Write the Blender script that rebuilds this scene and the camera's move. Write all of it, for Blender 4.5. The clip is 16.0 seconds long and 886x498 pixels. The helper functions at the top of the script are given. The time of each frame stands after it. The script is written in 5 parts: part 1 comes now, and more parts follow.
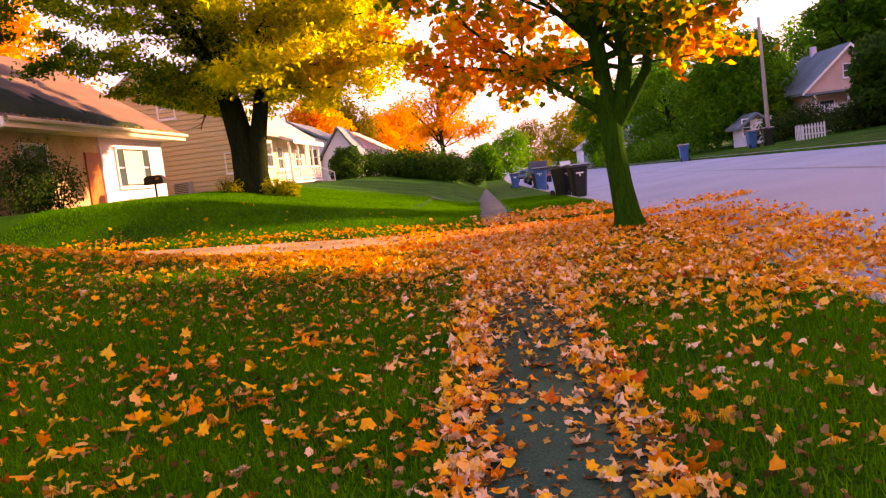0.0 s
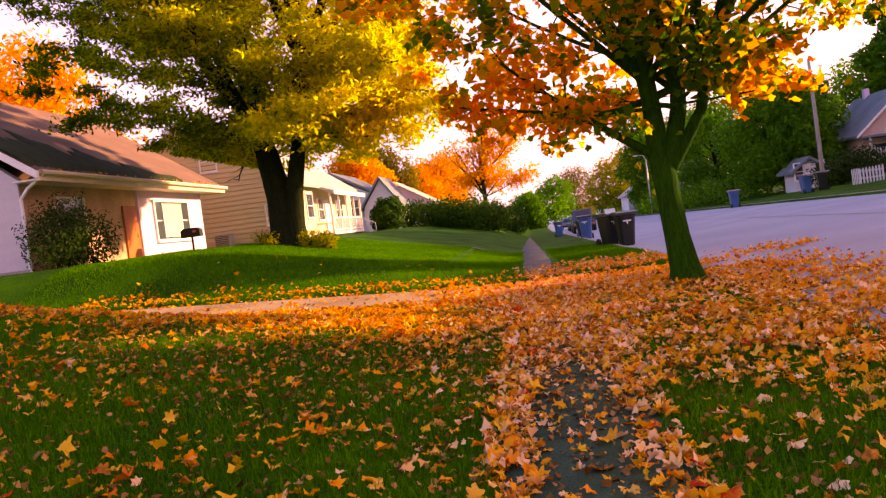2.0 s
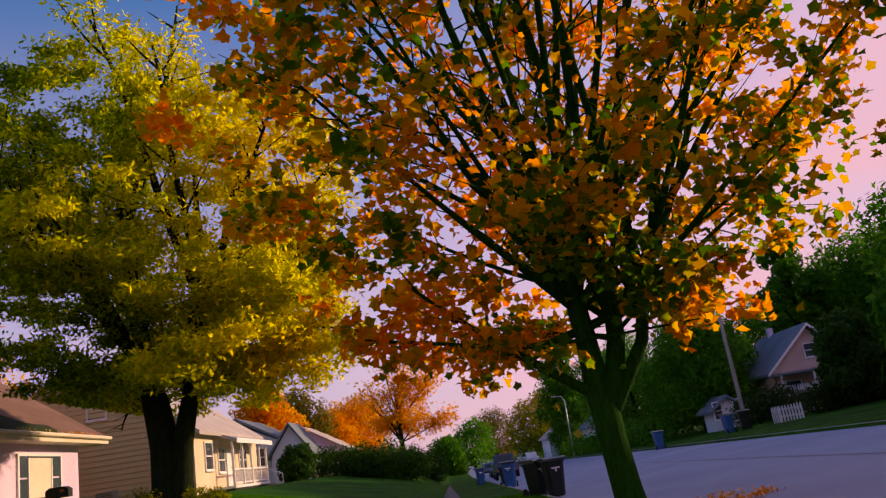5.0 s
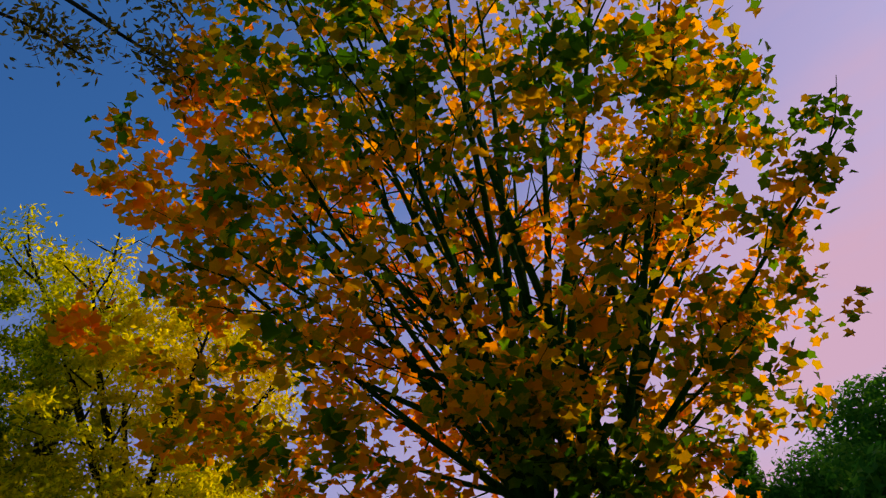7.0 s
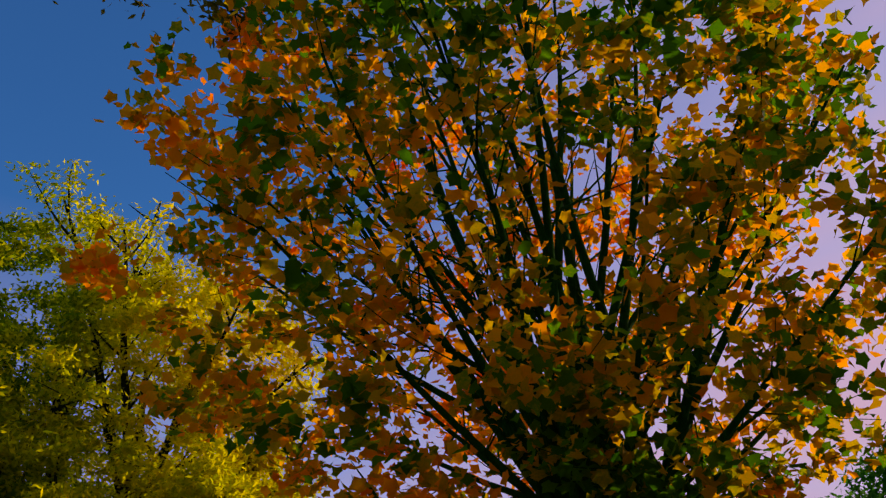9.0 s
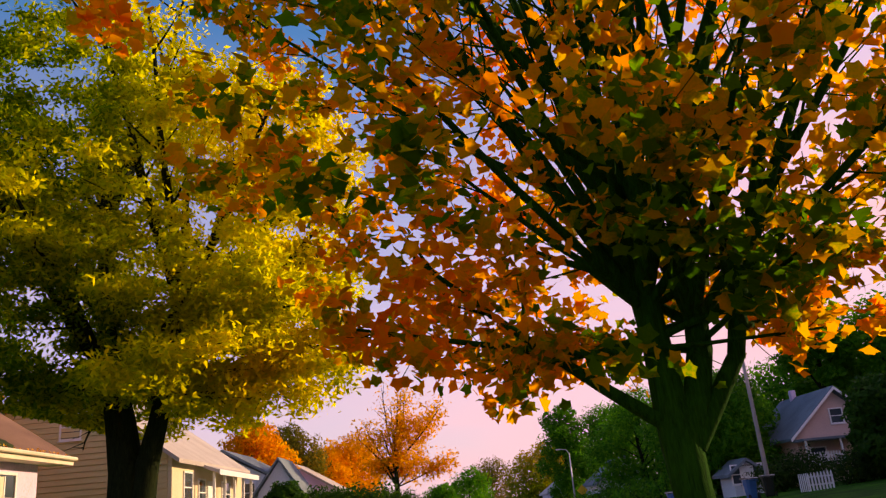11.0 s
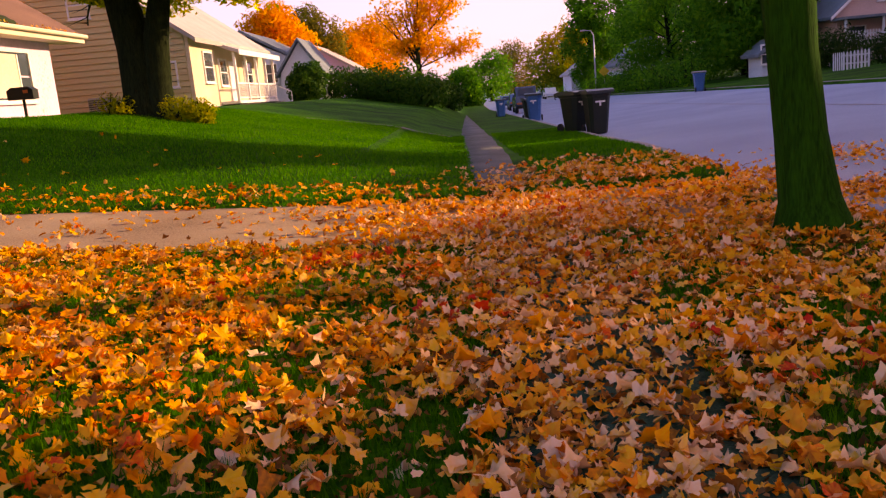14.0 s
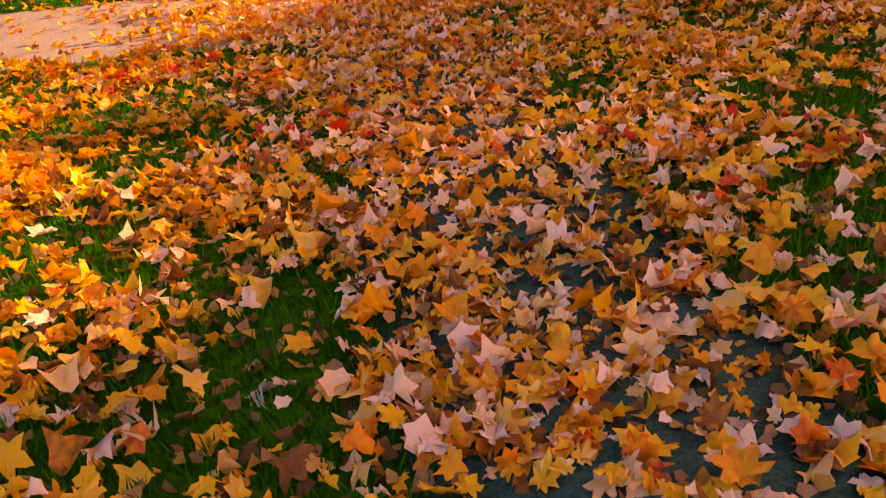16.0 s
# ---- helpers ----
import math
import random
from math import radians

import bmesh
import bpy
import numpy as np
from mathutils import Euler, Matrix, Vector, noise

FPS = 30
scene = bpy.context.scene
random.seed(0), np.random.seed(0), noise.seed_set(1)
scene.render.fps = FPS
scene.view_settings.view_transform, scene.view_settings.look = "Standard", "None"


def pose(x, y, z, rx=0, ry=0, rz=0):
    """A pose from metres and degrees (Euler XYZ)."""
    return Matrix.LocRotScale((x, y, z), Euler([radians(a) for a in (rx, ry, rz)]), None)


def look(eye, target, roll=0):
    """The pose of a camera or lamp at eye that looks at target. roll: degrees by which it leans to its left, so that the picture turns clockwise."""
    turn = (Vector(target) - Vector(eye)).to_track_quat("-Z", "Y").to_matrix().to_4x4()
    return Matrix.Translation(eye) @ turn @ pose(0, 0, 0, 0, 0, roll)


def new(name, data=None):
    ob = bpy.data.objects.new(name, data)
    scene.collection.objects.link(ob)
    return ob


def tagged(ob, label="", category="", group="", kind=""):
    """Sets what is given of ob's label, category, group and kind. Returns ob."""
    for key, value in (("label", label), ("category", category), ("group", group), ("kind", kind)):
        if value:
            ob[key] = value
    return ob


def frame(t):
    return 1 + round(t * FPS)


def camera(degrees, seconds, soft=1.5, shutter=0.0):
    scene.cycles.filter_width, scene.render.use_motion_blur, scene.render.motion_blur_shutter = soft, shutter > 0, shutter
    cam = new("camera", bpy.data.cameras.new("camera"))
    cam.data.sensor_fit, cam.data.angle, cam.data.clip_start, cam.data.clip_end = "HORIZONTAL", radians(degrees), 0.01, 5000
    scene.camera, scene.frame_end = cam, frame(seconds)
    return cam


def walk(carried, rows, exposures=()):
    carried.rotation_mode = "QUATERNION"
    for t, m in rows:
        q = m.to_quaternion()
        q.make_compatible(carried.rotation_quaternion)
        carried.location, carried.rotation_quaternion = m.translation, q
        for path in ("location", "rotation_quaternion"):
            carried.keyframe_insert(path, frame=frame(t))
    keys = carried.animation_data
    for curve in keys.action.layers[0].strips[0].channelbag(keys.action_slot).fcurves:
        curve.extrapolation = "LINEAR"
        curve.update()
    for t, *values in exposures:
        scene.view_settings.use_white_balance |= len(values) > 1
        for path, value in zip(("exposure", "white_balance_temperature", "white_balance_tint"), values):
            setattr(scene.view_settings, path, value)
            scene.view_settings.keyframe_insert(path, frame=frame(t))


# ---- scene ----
cam = camera(58.0, 16.0, soft=1.3)
PATH = [
    (0, (0.281, 1.285, 1.265), (0.148, 3.271, 1.07), -6.8),
    (0.5, (0.278, 1.532, 1.294), (0.147, 3.522, 1.14), -7.1),
    (1, (0.283, 1.753, 1.291), (0.172, 3.746, 1.173), -7.7),
    (1.5, (0.293, 1.986, 1.268), (0.154, 3.98, 1.198), -8.2),
    (2, (0.304, 2.256, 1.266), (0.077, 4.242, 1.206), -7.4),
    (2.5, (0.314, 2.472, 1.295), (0.046, 4.452, 1.207), -7.6),
    (2.8, (0.336, 2.597, 1.311), (0.053, 4.577, 1.326), -9.6),
    (2.9, (0.34, 2.644, 1.315), (0.06, 4.623, 1.392), -10.5),
    (3, (0.335, 2.704, 1.318), (0.062, 4.681, 1.454), -10.9),
    (3.5, (0.301, 3.058, 1.368), (0.113, 5.017, 1.725), -10.1),
    (3.7, (0.307, 3.173, 1.376), (0.152, 5.132, 1.747), -9.4),
    (5.8, (0.301, 4.528, 1.366), (0.512, 6.373, 2.108), -12.4),
    (6, (0.309, 4.604, 1.358), (0.536, 6.413, 2.18), -14.5),
    (6.5, (0.328, 4.798, 1.336), (0.596, 6.539, 2.282), -16.0),
    (7, (0.303, 4.986, 1.318), (0.575, 6.698, 2.317), -13.6),
    (7.5, (0.276, 5.219, 1.352), (0.527, 6.901, 2.405), -10.5),
    (8, (0.274, 5.404, 1.391), (0.502, 7.07, 2.473), -7.8),
    (8.2, (0.271, 5.476, 1.395), (0.492, 7.139, 2.484), -6.8),
    (10.3, (0.239, 6.499, 1.375), (0.337, 8.313, 2.212), -7.1),
    (10.5, (0.226, 6.581, 1.371), (0.307, 8.41, 2.177), -6.9),
    (11, (0.147, 6.787, 1.342), (0.196, 8.69, 1.956), -5.2),
    (11.2, (0.113, 6.889, 1.34), (0.157, 8.827, 1.832), -5.5),
    (11.5, (0.114, 7.038, 1.34), (0.151, 9.005, 1.701), -3.8),
    (12, (0.082, 7.259, 1.311), (0.118, 9.244, 1.555), -3.3),
    (12.5, (0.065, 7.468, 1.278), (0.07, 9.459, 1.469), -4.2),
    (13, (0.049, 7.652, 1.294), (0.011, 9.648, 1.41), -4.9),
    (13.4, (0.035, 7.857, 1.289), (-0.047, 9.855, 1.248), -4.9),
    (13.5, (0.017, 7.909, 1.279), (-0.07, 9.905, 1.186), -4.9),
    (13.7, (-0.002, 8.014, 1.263), (-0.095, 10.0, 1.046), -4.7),
    (14, (-0.019, 8.133, 1.221), (-0.105, 10.094, 0.836), -5.1),
    (14.3, (-0.033, 8.263, 1.207), (-0.074, 10.194, 0.687), -5.2),
    (14.5, (-0.049, 8.345, 1.202), (-0.051, 10.258, 0.617), -5.0),
    (14.6, (-0.055, 8.386, 1.202), (-0.032, 10.289, 0.586), -4.5),
    (15, (-0.069, 8.547, 1.202), (0.025, 10.406, 0.471), -4.3),
    (15.3, (-0.072, 8.669, 1.18), (0.057, 10.491, 0.366), -4.9),
    (15.5, (-0.065, 8.754, 1.168), (0.081, 10.554, 0.308), -5.7),
    (16, (-0.027, 8.959, 1.15), (0.173, 10.719, 0.221), -8.0),
]
LIGHT = [(0, 2.0, 15500, 35), (2.4, 1.7, 15500, 37), (3.0, 1.75, 16500, 40), (3.5, 0.85, 12500, 26), (5.8, 0.25, 8800, 18), (8.2, -0.15, 6600, 8), (10.5, 0.4, 9800, 13), (11.5, 0.85, 10500, 12),
         (12.5, 0.95, 10200, 12), (13.5, 1.05, 10400, 17), (14.5, 1.4, 12500, 30), (16, 1.85, 11800, 30)]
walk(cam, [(t, look(eye, target, roll)) for t, eye, target, roll in PATH], LIGHT)

# ---- world, sun ----
SUN_DIR = Vector((0.899, 0.327, 0.292)).normalized()   # towards the sun
SUN_EL = math.asin(SUN_DIR.z)
world = bpy.data.worlds.new("sky")
scene.world = world
world.use_nodes = True
wn, wl = world.node_tree.nodes, world.node_tree.links
wn.clear()
w_out = wn.new("ShaderNodeOutputWorld")
w_bg = wn.new("ShaderNodeBackground")
w_sky = wn.new("ShaderNodeTexSky")
w_sky.sky_type = "NISHITA"
w_sky.sun_disc = False
w_sky.sun_elevation = SUN_EL
w_sky.sun_rotation = math.atan2(SUN_DIR.x, SUN_DIR.y)
w_sky.air_density, w_sky.dust_density, w_sky.ozone_density = 1.0, 1.2, 2.0
# thin lilac cloud that thickens towards the horizon
w_tc = wn.new("ShaderNodeTexCoord")
w_sep = wn.new("ShaderNodeSeparateXYZ")
wl.new(w_tc.outputs["Generated"], w_sep.inputs[0])
w_low = wn.new("ShaderNodeMapRange")
w_low.inputs["From Min"].default_value, w_low.inputs["From Max"].default_value = 0.55, 0.0
wl.new(w_sep.outputs["Z"], w_low.inputs["Value"])
w_side = wn.new("ShaderNodeMapRange")
w_side.inputs["From Min"].default_value, w_side.inputs["From Max"].default_value = -0.05, 0.60
wl.new(w_sep.outputs["X"], w_side.inputs["Value"])
w_map = wn.new("ShaderNodeMapping")
w_map.inputs["Scale"].default_value = (1.5, 1.5, 6.0)
wl.new(w_tc.outputs["Generated"], w_map.inputs["Vector"])
w_noise = wn.new("ShaderNodeTexNoise")
w_noise.inputs["Scale"].default_value, w_noise.inputs["Detail"].default_value = 2.2, 6.0
wl.new(w_map.outputs[0], w_noise.inputs["Vector"])


def w_math(op, a, b):
    n = wn.new("ShaderNodeMath")
    n.operation = op
    n.use_clamp = True
    for i, v in enumerate((a, b)):
        if isinstance(v, (int, float)):
            n.inputs[i].default_value = v
        else:
            wl.new(v, n.inputs[i])
    return n.outputs[0]


w_amount = w_math("ADD", w_math("MULTIPLY", w_low.outputs[0], 0.95), w_math("MULTIPLY", w_side.outputs[0], 0.75))
w_amount = w_math("MULTIPLY", w_amount, w_math("ADD", w_math("MULTIPLY", w_noise.outputs["Fac"], 0.7), 0.55))
w_mix = wn.new("ShaderNodeMix")
w_mix.data_type = "RGBA"
wl.new(w_amount, w_mix.inputs["Factor"])
w_deep = wn.new("ShaderNodeMix")
w_deep.data_type, w_deep.blend_type = "RGBA", "MULTIPLY"
w_deep.inputs["Factor"].default_value = 1.0
wl.new(w_sky.outputs[0], w_deep.inputs["A"])
w_deep.inputs["B"].default_value = (0.34, 0.95, 1.75, 1)
wl.new(w_deep.outputs["Result"], w_mix.inputs["A"])
w_mix.inputs["B"].default_value = (5.5, 3.75, 5.7, 1)
wl.new(w_mix.outputs["Result"], w_bg.inputs["Color"])
w_bg.inputs["Strength"].default_value = 0.110
wl.new(w_bg.outputs[0], w_out.inputs["Surface"])

sun_data = bpy.data.lights.new("sun", "SUN")
sun_data.energy, sun_data.angle, sun_data.color = 3.5, radians(0.9), (1.0, 0.78, 0.58)
sun = new("sun", sun_data)
sun.matrix_basis = look((80, 40, 62), Vector((80, 40, 62)) - SUN_DIR)

# ---- materials ----
MATS = {}


def ramp_node(nt, stops):
    r = nt.nodes.new("ShaderNodeValToRGB")
    el = r.color_ramp.elements
    while len(el) < len(stops):
        el.new(0.5)
    for e, (p, c) in zip(el, stops):
        e.position, e.color = p, (*c, 1)
    return r


def mat(name, a, b, rough=0.8, scale=3.0, fine=40.0, bump=0.3, metal=0.0, spec=0.3, stretch=(1, 1, 1), c=None):
    """Two-scale mottled surface between colours a and b, with an optional stain colour c."""
    if name in MATS:
        return MATS[name]
    m = bpy.data.materials.new(name)
    m.use_nodes = True
    nt = m.node_tree
    p = nt.nodes["Principled BSDF"]
    tc = nt.nodes.new("ShaderNodeTexCoord")
    mp = nt.nodes.new("ShaderNodeMapping")
    mp.inputs["Scale"].default_value = stretch
    nt.links.new(tc.outputs["Object"], mp.inputs["Vector"])
    n1, n2 = nt.nodes.new("ShaderNodeTexNoise"), nt.nodes.new("ShaderNodeTexNoise")
    for n, s, d in ((n1, scale, 5.0), (n2, fine, 3.0)):
        n.inputs["Scale"].default_value, n.inputs["Detail"].default_value = s, d
        nt.links.new(mp.outputs[0], n.inputs["Vector"])
    mx = nt.nodes.new("ShaderNodeMath")
    mx.operation = "MULTIPLY_ADD"
    nt.links.new(n2.outputs["Fac"], mx.inputs[0])
    mx.inputs[1].default_value = 0.55
    ad = nt.nodes.new("ShaderNodeMath")
    ad.operation = "MULTIPLY"
    nt.links.new(n1.outputs["Fac"], ad.inputs[0])
    ad.inputs[1].default_value = 0.55
    nt.links.new(ad.outputs[0], mx.inputs[2])
    stops = [(0.36, a), (0.70, b)] if c is None else [(0.36, c), (0.46, a), (0.70, b)]
    r = ramp_node(nt, stops)
    nt.links.new(mx.outputs[0], r.inputs[0])
    nt.links.new(r.outputs[0], p.inputs["Base Color"])
    p.inputs["Roughness"].default_value, p.inputs["Metallic"].default_value = rough, metal
    p.inputs["Specular IOR Level"].default_value = spec
    if bump:
        bp = nt.nodes.new("ShaderNodeBump")
        bp.inputs["Strength"].default_value, bp.inputs["Distance"].default_value = bump, 0.02
        nt.links.new(mx.outputs[0], bp.inputs["Height"])
        nt.links.new(bp.outputs[0], p.inputs["Normal"])
    MATS[name] = m
    return m


def leaf_mat(name, stops, scale=0.35, spread=0.45, trans=0.5, rough=0.55, offset=0.0, by_object=False, spec=0.08, rise=None, axis="Z", relief=0.0):
    """Thin leaf: colour by its own chance and by a slow drift through the crown; light passes through it."""
    m = bpy.data.materials.new(name)
    m.use_nodes = True
    nt = m.node_tree
    nt.nodes.clear()
    out = nt.nodes.new("ShaderNodeOutputMaterial")
    tc = nt.nodes.new("ShaderNodeTexCoord")
    n1 = nt.nodes.new("ShaderNodeTexNoise")
    n1.inputs["Scale"].default_value, n1.inputs["Detail"].default_value = scale, 2.0
    nt.links.new(tc.outputs["Object"], n1.inputs["Vector"])
    if by_object:
        rnd = nt.nodes.new("ShaderNodeObjectInfo").outputs["Random"]
    else:
        rnd = nt.nodes.new("ShaderNodeNewGeometry").outputs["Random Per Island"]
    a = nt.nodes.new("ShaderNodeMath")
    a.operation = "MULTIPLY_ADD"
    nt.links.new(rnd, a.inputs[0])
    a.inputs[1].default_value = spread
    b = nt.nodes.new("ShaderNodeMath")
    b.operation = "MULTIPLY_ADD"
    nt.links.new(n1.outputs["Fac"], b.inputs[0])
    b.inputs[1].default_value, b.inputs[2].default_value = 1.6 * (1 - spread), offset - 0.3 * (1 - spread)
    nt.links.new(b.outputs[0], a.inputs[2])
    fine = nt.nodes.new("ShaderNodeTexNoise")
    fine.inputs["Scale"].default_value = 45.0
    nt.links.new(tc.outputs["Object"], fine.inputs["Vector"])
    c = nt.nodes.new("ShaderNodeMath")
    c.operation = "MULTIPLY_ADD"
    nt.links.new(fine.outputs["Fac"], c.inputs[0])
    c.inputs[1].default_value = 0.16
    nt.links.new(a.outputs[0], c.inputs[2])
    r = ramp_node(nt, stops)
    nt.links.new(c.outputs[0], r.inputs[0])
    if rise:
        # shifts the colour ramp across the crown along one axis
        sp = nt.nodes.new("ShaderNodeSeparateXYZ")
        nt.links.new(tc.outputs["Object"], sp.inputs[0])
        mr = nt.nodes.new("ShaderNodeMapRange")
        for key, v in zip(("From Min", "From Max", "To Min", "To Max"), rise):
            mr.inputs[key].default_value = v
        nt.links.new(sp.outputs[axis], mr.inputs["Value"])
        ad = nt.nodes.new("ShaderNodeMath")
        nt.links.new(c.outputs[0], ad.inputs[0])
        nt.links.new(mr.outputs[0], ad.inputs[1])
        nt.links.new(ad.outputs[0], r.inputs[0])
    d = nt.nodes.new("ShaderNodeBsdfPrincipled")
    nt.links.new(r.outputs[0], d.inputs["Base Color"])
    d.inputs["Roughness"].default_value, d.inputs["Specular IOR Level"].default_value = rough, spec
    if relief:
        bp = nt.nodes.new("ShaderNodeBump")
        bp.inputs["Strength"].default_value, bp.inputs["Distance"].default_value = relief, 0.012
        nt.links.new(fine.outputs["Fac"], bp.inputs["Height"])
        nt.links.new(bp.outputs[0], d.inputs["Normal"])
    t = nt.nodes.new("ShaderNodeBsdfTranslucent")
    nt.links.new(r.outputs[0], t.inputs["Color"])
    mix = nt.nodes.new("ShaderNodeMixShader")
    mix.inputs[0].default_value = trans
    nt.links.new(d.outputs[0], mix.inputs[1])
    nt.links.new(t.outputs[0], mix.inputs[2])
    nt.links.new(mix.outputs[0], out.inputs["Surface"])
    return m


M_LAWN = mat("lawn", (0.003, 0.042, 0.002), (0.034, 0.165, 0.003), 0.9, 0.6, 30.0, 0.8, spec=0.05, c=(0.016, 0.03, 0.006))
M_SOIL = mat("far_field", (0.03, 0.07, 0.012), (0.07, 0.14, 0.02), 0.95, 0.1, 2.0, 0.2)
M_ASPH = mat("path_asphalt", (0.018, 0.052, 0.030), (0.052, 0.115, 0.073), 0.85, 1.5, 90.0, 0.6, c=(0.015, 0.028, 0.02), spec=0.08)
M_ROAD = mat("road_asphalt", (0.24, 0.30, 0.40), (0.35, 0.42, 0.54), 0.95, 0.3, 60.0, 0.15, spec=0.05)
M_DRIVE = mat("drive_concrete", (0.28, 0.19, 0.12), (0.42, 0.31, 0.20), 0.9, 0.8, 50.0, 0.35, c=(0.11, 0.075, 0.05), spec=0.08)
M_WALK = mat("worn_concrete", (0.095, 0.105, 0.10), (0.17, 0.18, 0.17), 0.9, 1.2, 50.0, 0.4, c=(0.09, 0.09, 0.06), spec=0.08)
M_KERB = mat("kerb_concrete", (0.26, 0.25, 0.24), (0.42, 0.40, 0.38), 0.9, 2.0, 40.0, 0.4, c=(0.12, 0.11, 0.09), spec=0.08)
M_PAINT = mat("road_paint", (0.20, 0.19, 0.20), (0.30, 0.29, 0.30), 0.8, 3.0, 30.0, 0.1)
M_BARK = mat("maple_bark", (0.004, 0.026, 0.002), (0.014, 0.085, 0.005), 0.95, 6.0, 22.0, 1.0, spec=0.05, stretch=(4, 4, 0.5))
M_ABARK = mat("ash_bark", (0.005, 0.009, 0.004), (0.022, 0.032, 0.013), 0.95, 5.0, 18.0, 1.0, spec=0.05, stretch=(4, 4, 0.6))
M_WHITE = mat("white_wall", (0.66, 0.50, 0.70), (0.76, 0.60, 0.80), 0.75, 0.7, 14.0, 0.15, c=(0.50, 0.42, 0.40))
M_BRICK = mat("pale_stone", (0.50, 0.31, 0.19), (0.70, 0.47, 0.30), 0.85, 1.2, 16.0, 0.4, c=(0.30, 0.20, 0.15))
# darker, bluer copy of the white wall: shade put into the colour
M_WHITE_SHADE = mat("shaded_white_wall", (0.48, 0.45, 0.52), (0.60, 0.57, 0.64), 0.75, 0.7, 14.0, 0.1, stretch=(1, 1, 4))
M_LID = mat("dark_lid", (0.03, 0.035, 0.035), (0.06, 0.065, 0.065), 0.3, 2.0, 40.0, 0.05, spec=0.6)
M_TRIM = mat("cream_trim", (0.62, 0.52, 0.40), (0.78, 0.68, 0.54), 0.6, 1.0, 20.0, 0.1)
M_WTRIM = mat("white_trim", (0.68, 0.68, 0.70), (0.82, 0.82, 0.84), 0.5, 2.0, 20.0, 0.05)
M_ROOF1 = mat("brown_shingle", (0.14, 0.075, 0.055), (0.23, 0.13, 0.095), 0.9, 0.6, 26.0, 0.5, stretch=(1, 1, 3))
M_ROOF2 = mat("grey_shingle", (0.10, 0.14, 0.17), (0.19, 0.24, 0.28), 0.9, 0.6, 26.0, 0.5)
M_ROOF3 = mat("pale_shingle", (0.34, 0.30, 0.28), (0.48, 0.44, 0.42), 0.9, 0.6, 26.0, 0.4)
M_MOSS = mat("roof_moss", (0.010, 0.022, 0.006), (0.030, 0.050, 0.012), 1.0, 4.0, 30.0, 1.0)
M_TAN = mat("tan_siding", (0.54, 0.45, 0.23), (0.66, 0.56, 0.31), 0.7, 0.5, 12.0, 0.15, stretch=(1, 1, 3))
# paler copy of the tan siding, with sunlight put into the colour
M_LIT_SIDING = mat("lit_siding", (0.62, 0.50, 0.34), (0.76, 0.64, 0.46), 0.7, 0.8, 12.0, 0.15)
M_BLUEW = mat("blue_white_siding", (0.50, 0.56, 0.66), (0.66, 0.72, 0.80), 0.7, 0.8, 12.0, 0.1)
M_PINK = mat("rose_siding", (0.56, 0.38, 0.34), (0.70, 0.50, 0.45), 0.75, 0.8, 12.0, 0.15)
M_DOOR = mat("red_door", (0.40, 0.10, 0.03), (0.55, 0.17, 0.05), 0.5, 2.0, 20.0, 0.1)
M_DARK = mat("dark_gap", (0.012, 0.012, 0.012), (0.03, 0.03, 0.03), 0.9, 2.0, 20.0, 0.1)
M_BLACKP = mat("black_plastic", (0.003, 0.008, 0.006), (0.009, 0.018, 0.013), 0.5, 2.0, 40.0, 0.1, spec=0.4)
M_BLUEP = mat("blue_plastic", (0.010, 0.085, 0.25), (0.02, 0.15, 0.38), 0.5, 2.0, 40.0, 0.1, spec=0.4)
M_WOODP = mat("weathered_pole", (0.26, 0.23, 0.21), (0.40, 0.36, 0.33), 0.9, 2.0, 20.0, 0.4, stretch=(4, 4, 0.4))
M_METAL = mat("grey_metal", (0.28, 0.30, 0.32), (0.40, 0.42, 0.45), 0.45, 2.0, 30.0, 0.05, metal=0.6)
M_YELLOW = mat("yellow_sign", (0.60, 0.36, 0.02), (0.75, 0.46, 0.04), 0.5, 2.0, 20.0, 0.0)
M_TYRE = mat("tyre_rubber", (0.012, 0.012, 0.012), (0.03, 0.03, 0.03), 0.85, 5.0, 40.0, 0.2)
M_STONE = mat("step_stone", (0.30, 0.25, 0.20), (0.46, 0.40, 0.33), 0.9, 2.0, 20.0, 0.4)


def glass_mat():
    m = bpy.data.materials.new("window_glass")
    m.use_nodes = True
    p = m.node_tree.nodes["Principled BSDF"]
    p.inputs["Base Color"].default_value = (0.05, 0.07, 0.09, 1)
    p.inputs["Roughness"].default_value = 0.06
    p.inputs["Specular IOR Level"].default_value = 0.9
    return m


M_GLASS = glass_mat()
MAPLE_STOPS = [(0.10, (0.026, 0.125, 0.003)), (0.36, (0.095, 0.25, 0.004)), (0.46, (0.56, 0.38, 0.006)),
               (0.62, (0.98, 0.41, 0.006)), (0.98, (0.98, 0.165, 0.008))]
ASH_STOPS = [(0.05, (0.035, 0.130, 0.003)), (0.34, (0.15, 0.27, 0.004)), (0.52, (0.54, 0.58, 0.006)), (0.78, (0.80, 0.70, 0.008)), (0.98, (0.88, 0.68, 0.010))]
LITTER_STOPS = [(0.10, (0.06, 0.020, 0.008)), (0.24, (0.34, 0.11, 0.015)), (0.31, (0.95, 0.30, 0.015)), (0.40, (0.97, 0.47, 0.025)), (0.46, (0.95, 0.54, 0.22)),
                (0.58, (0.96, 0.61, 0.38)), (0.68, (0.94, 0.52, 0.24)), (0.77, (0.98, 0.49, 0.020)), (0.90, (0.92, 0.27, 0.012)), (0.98, (0.62, 0.03, 0.010))]
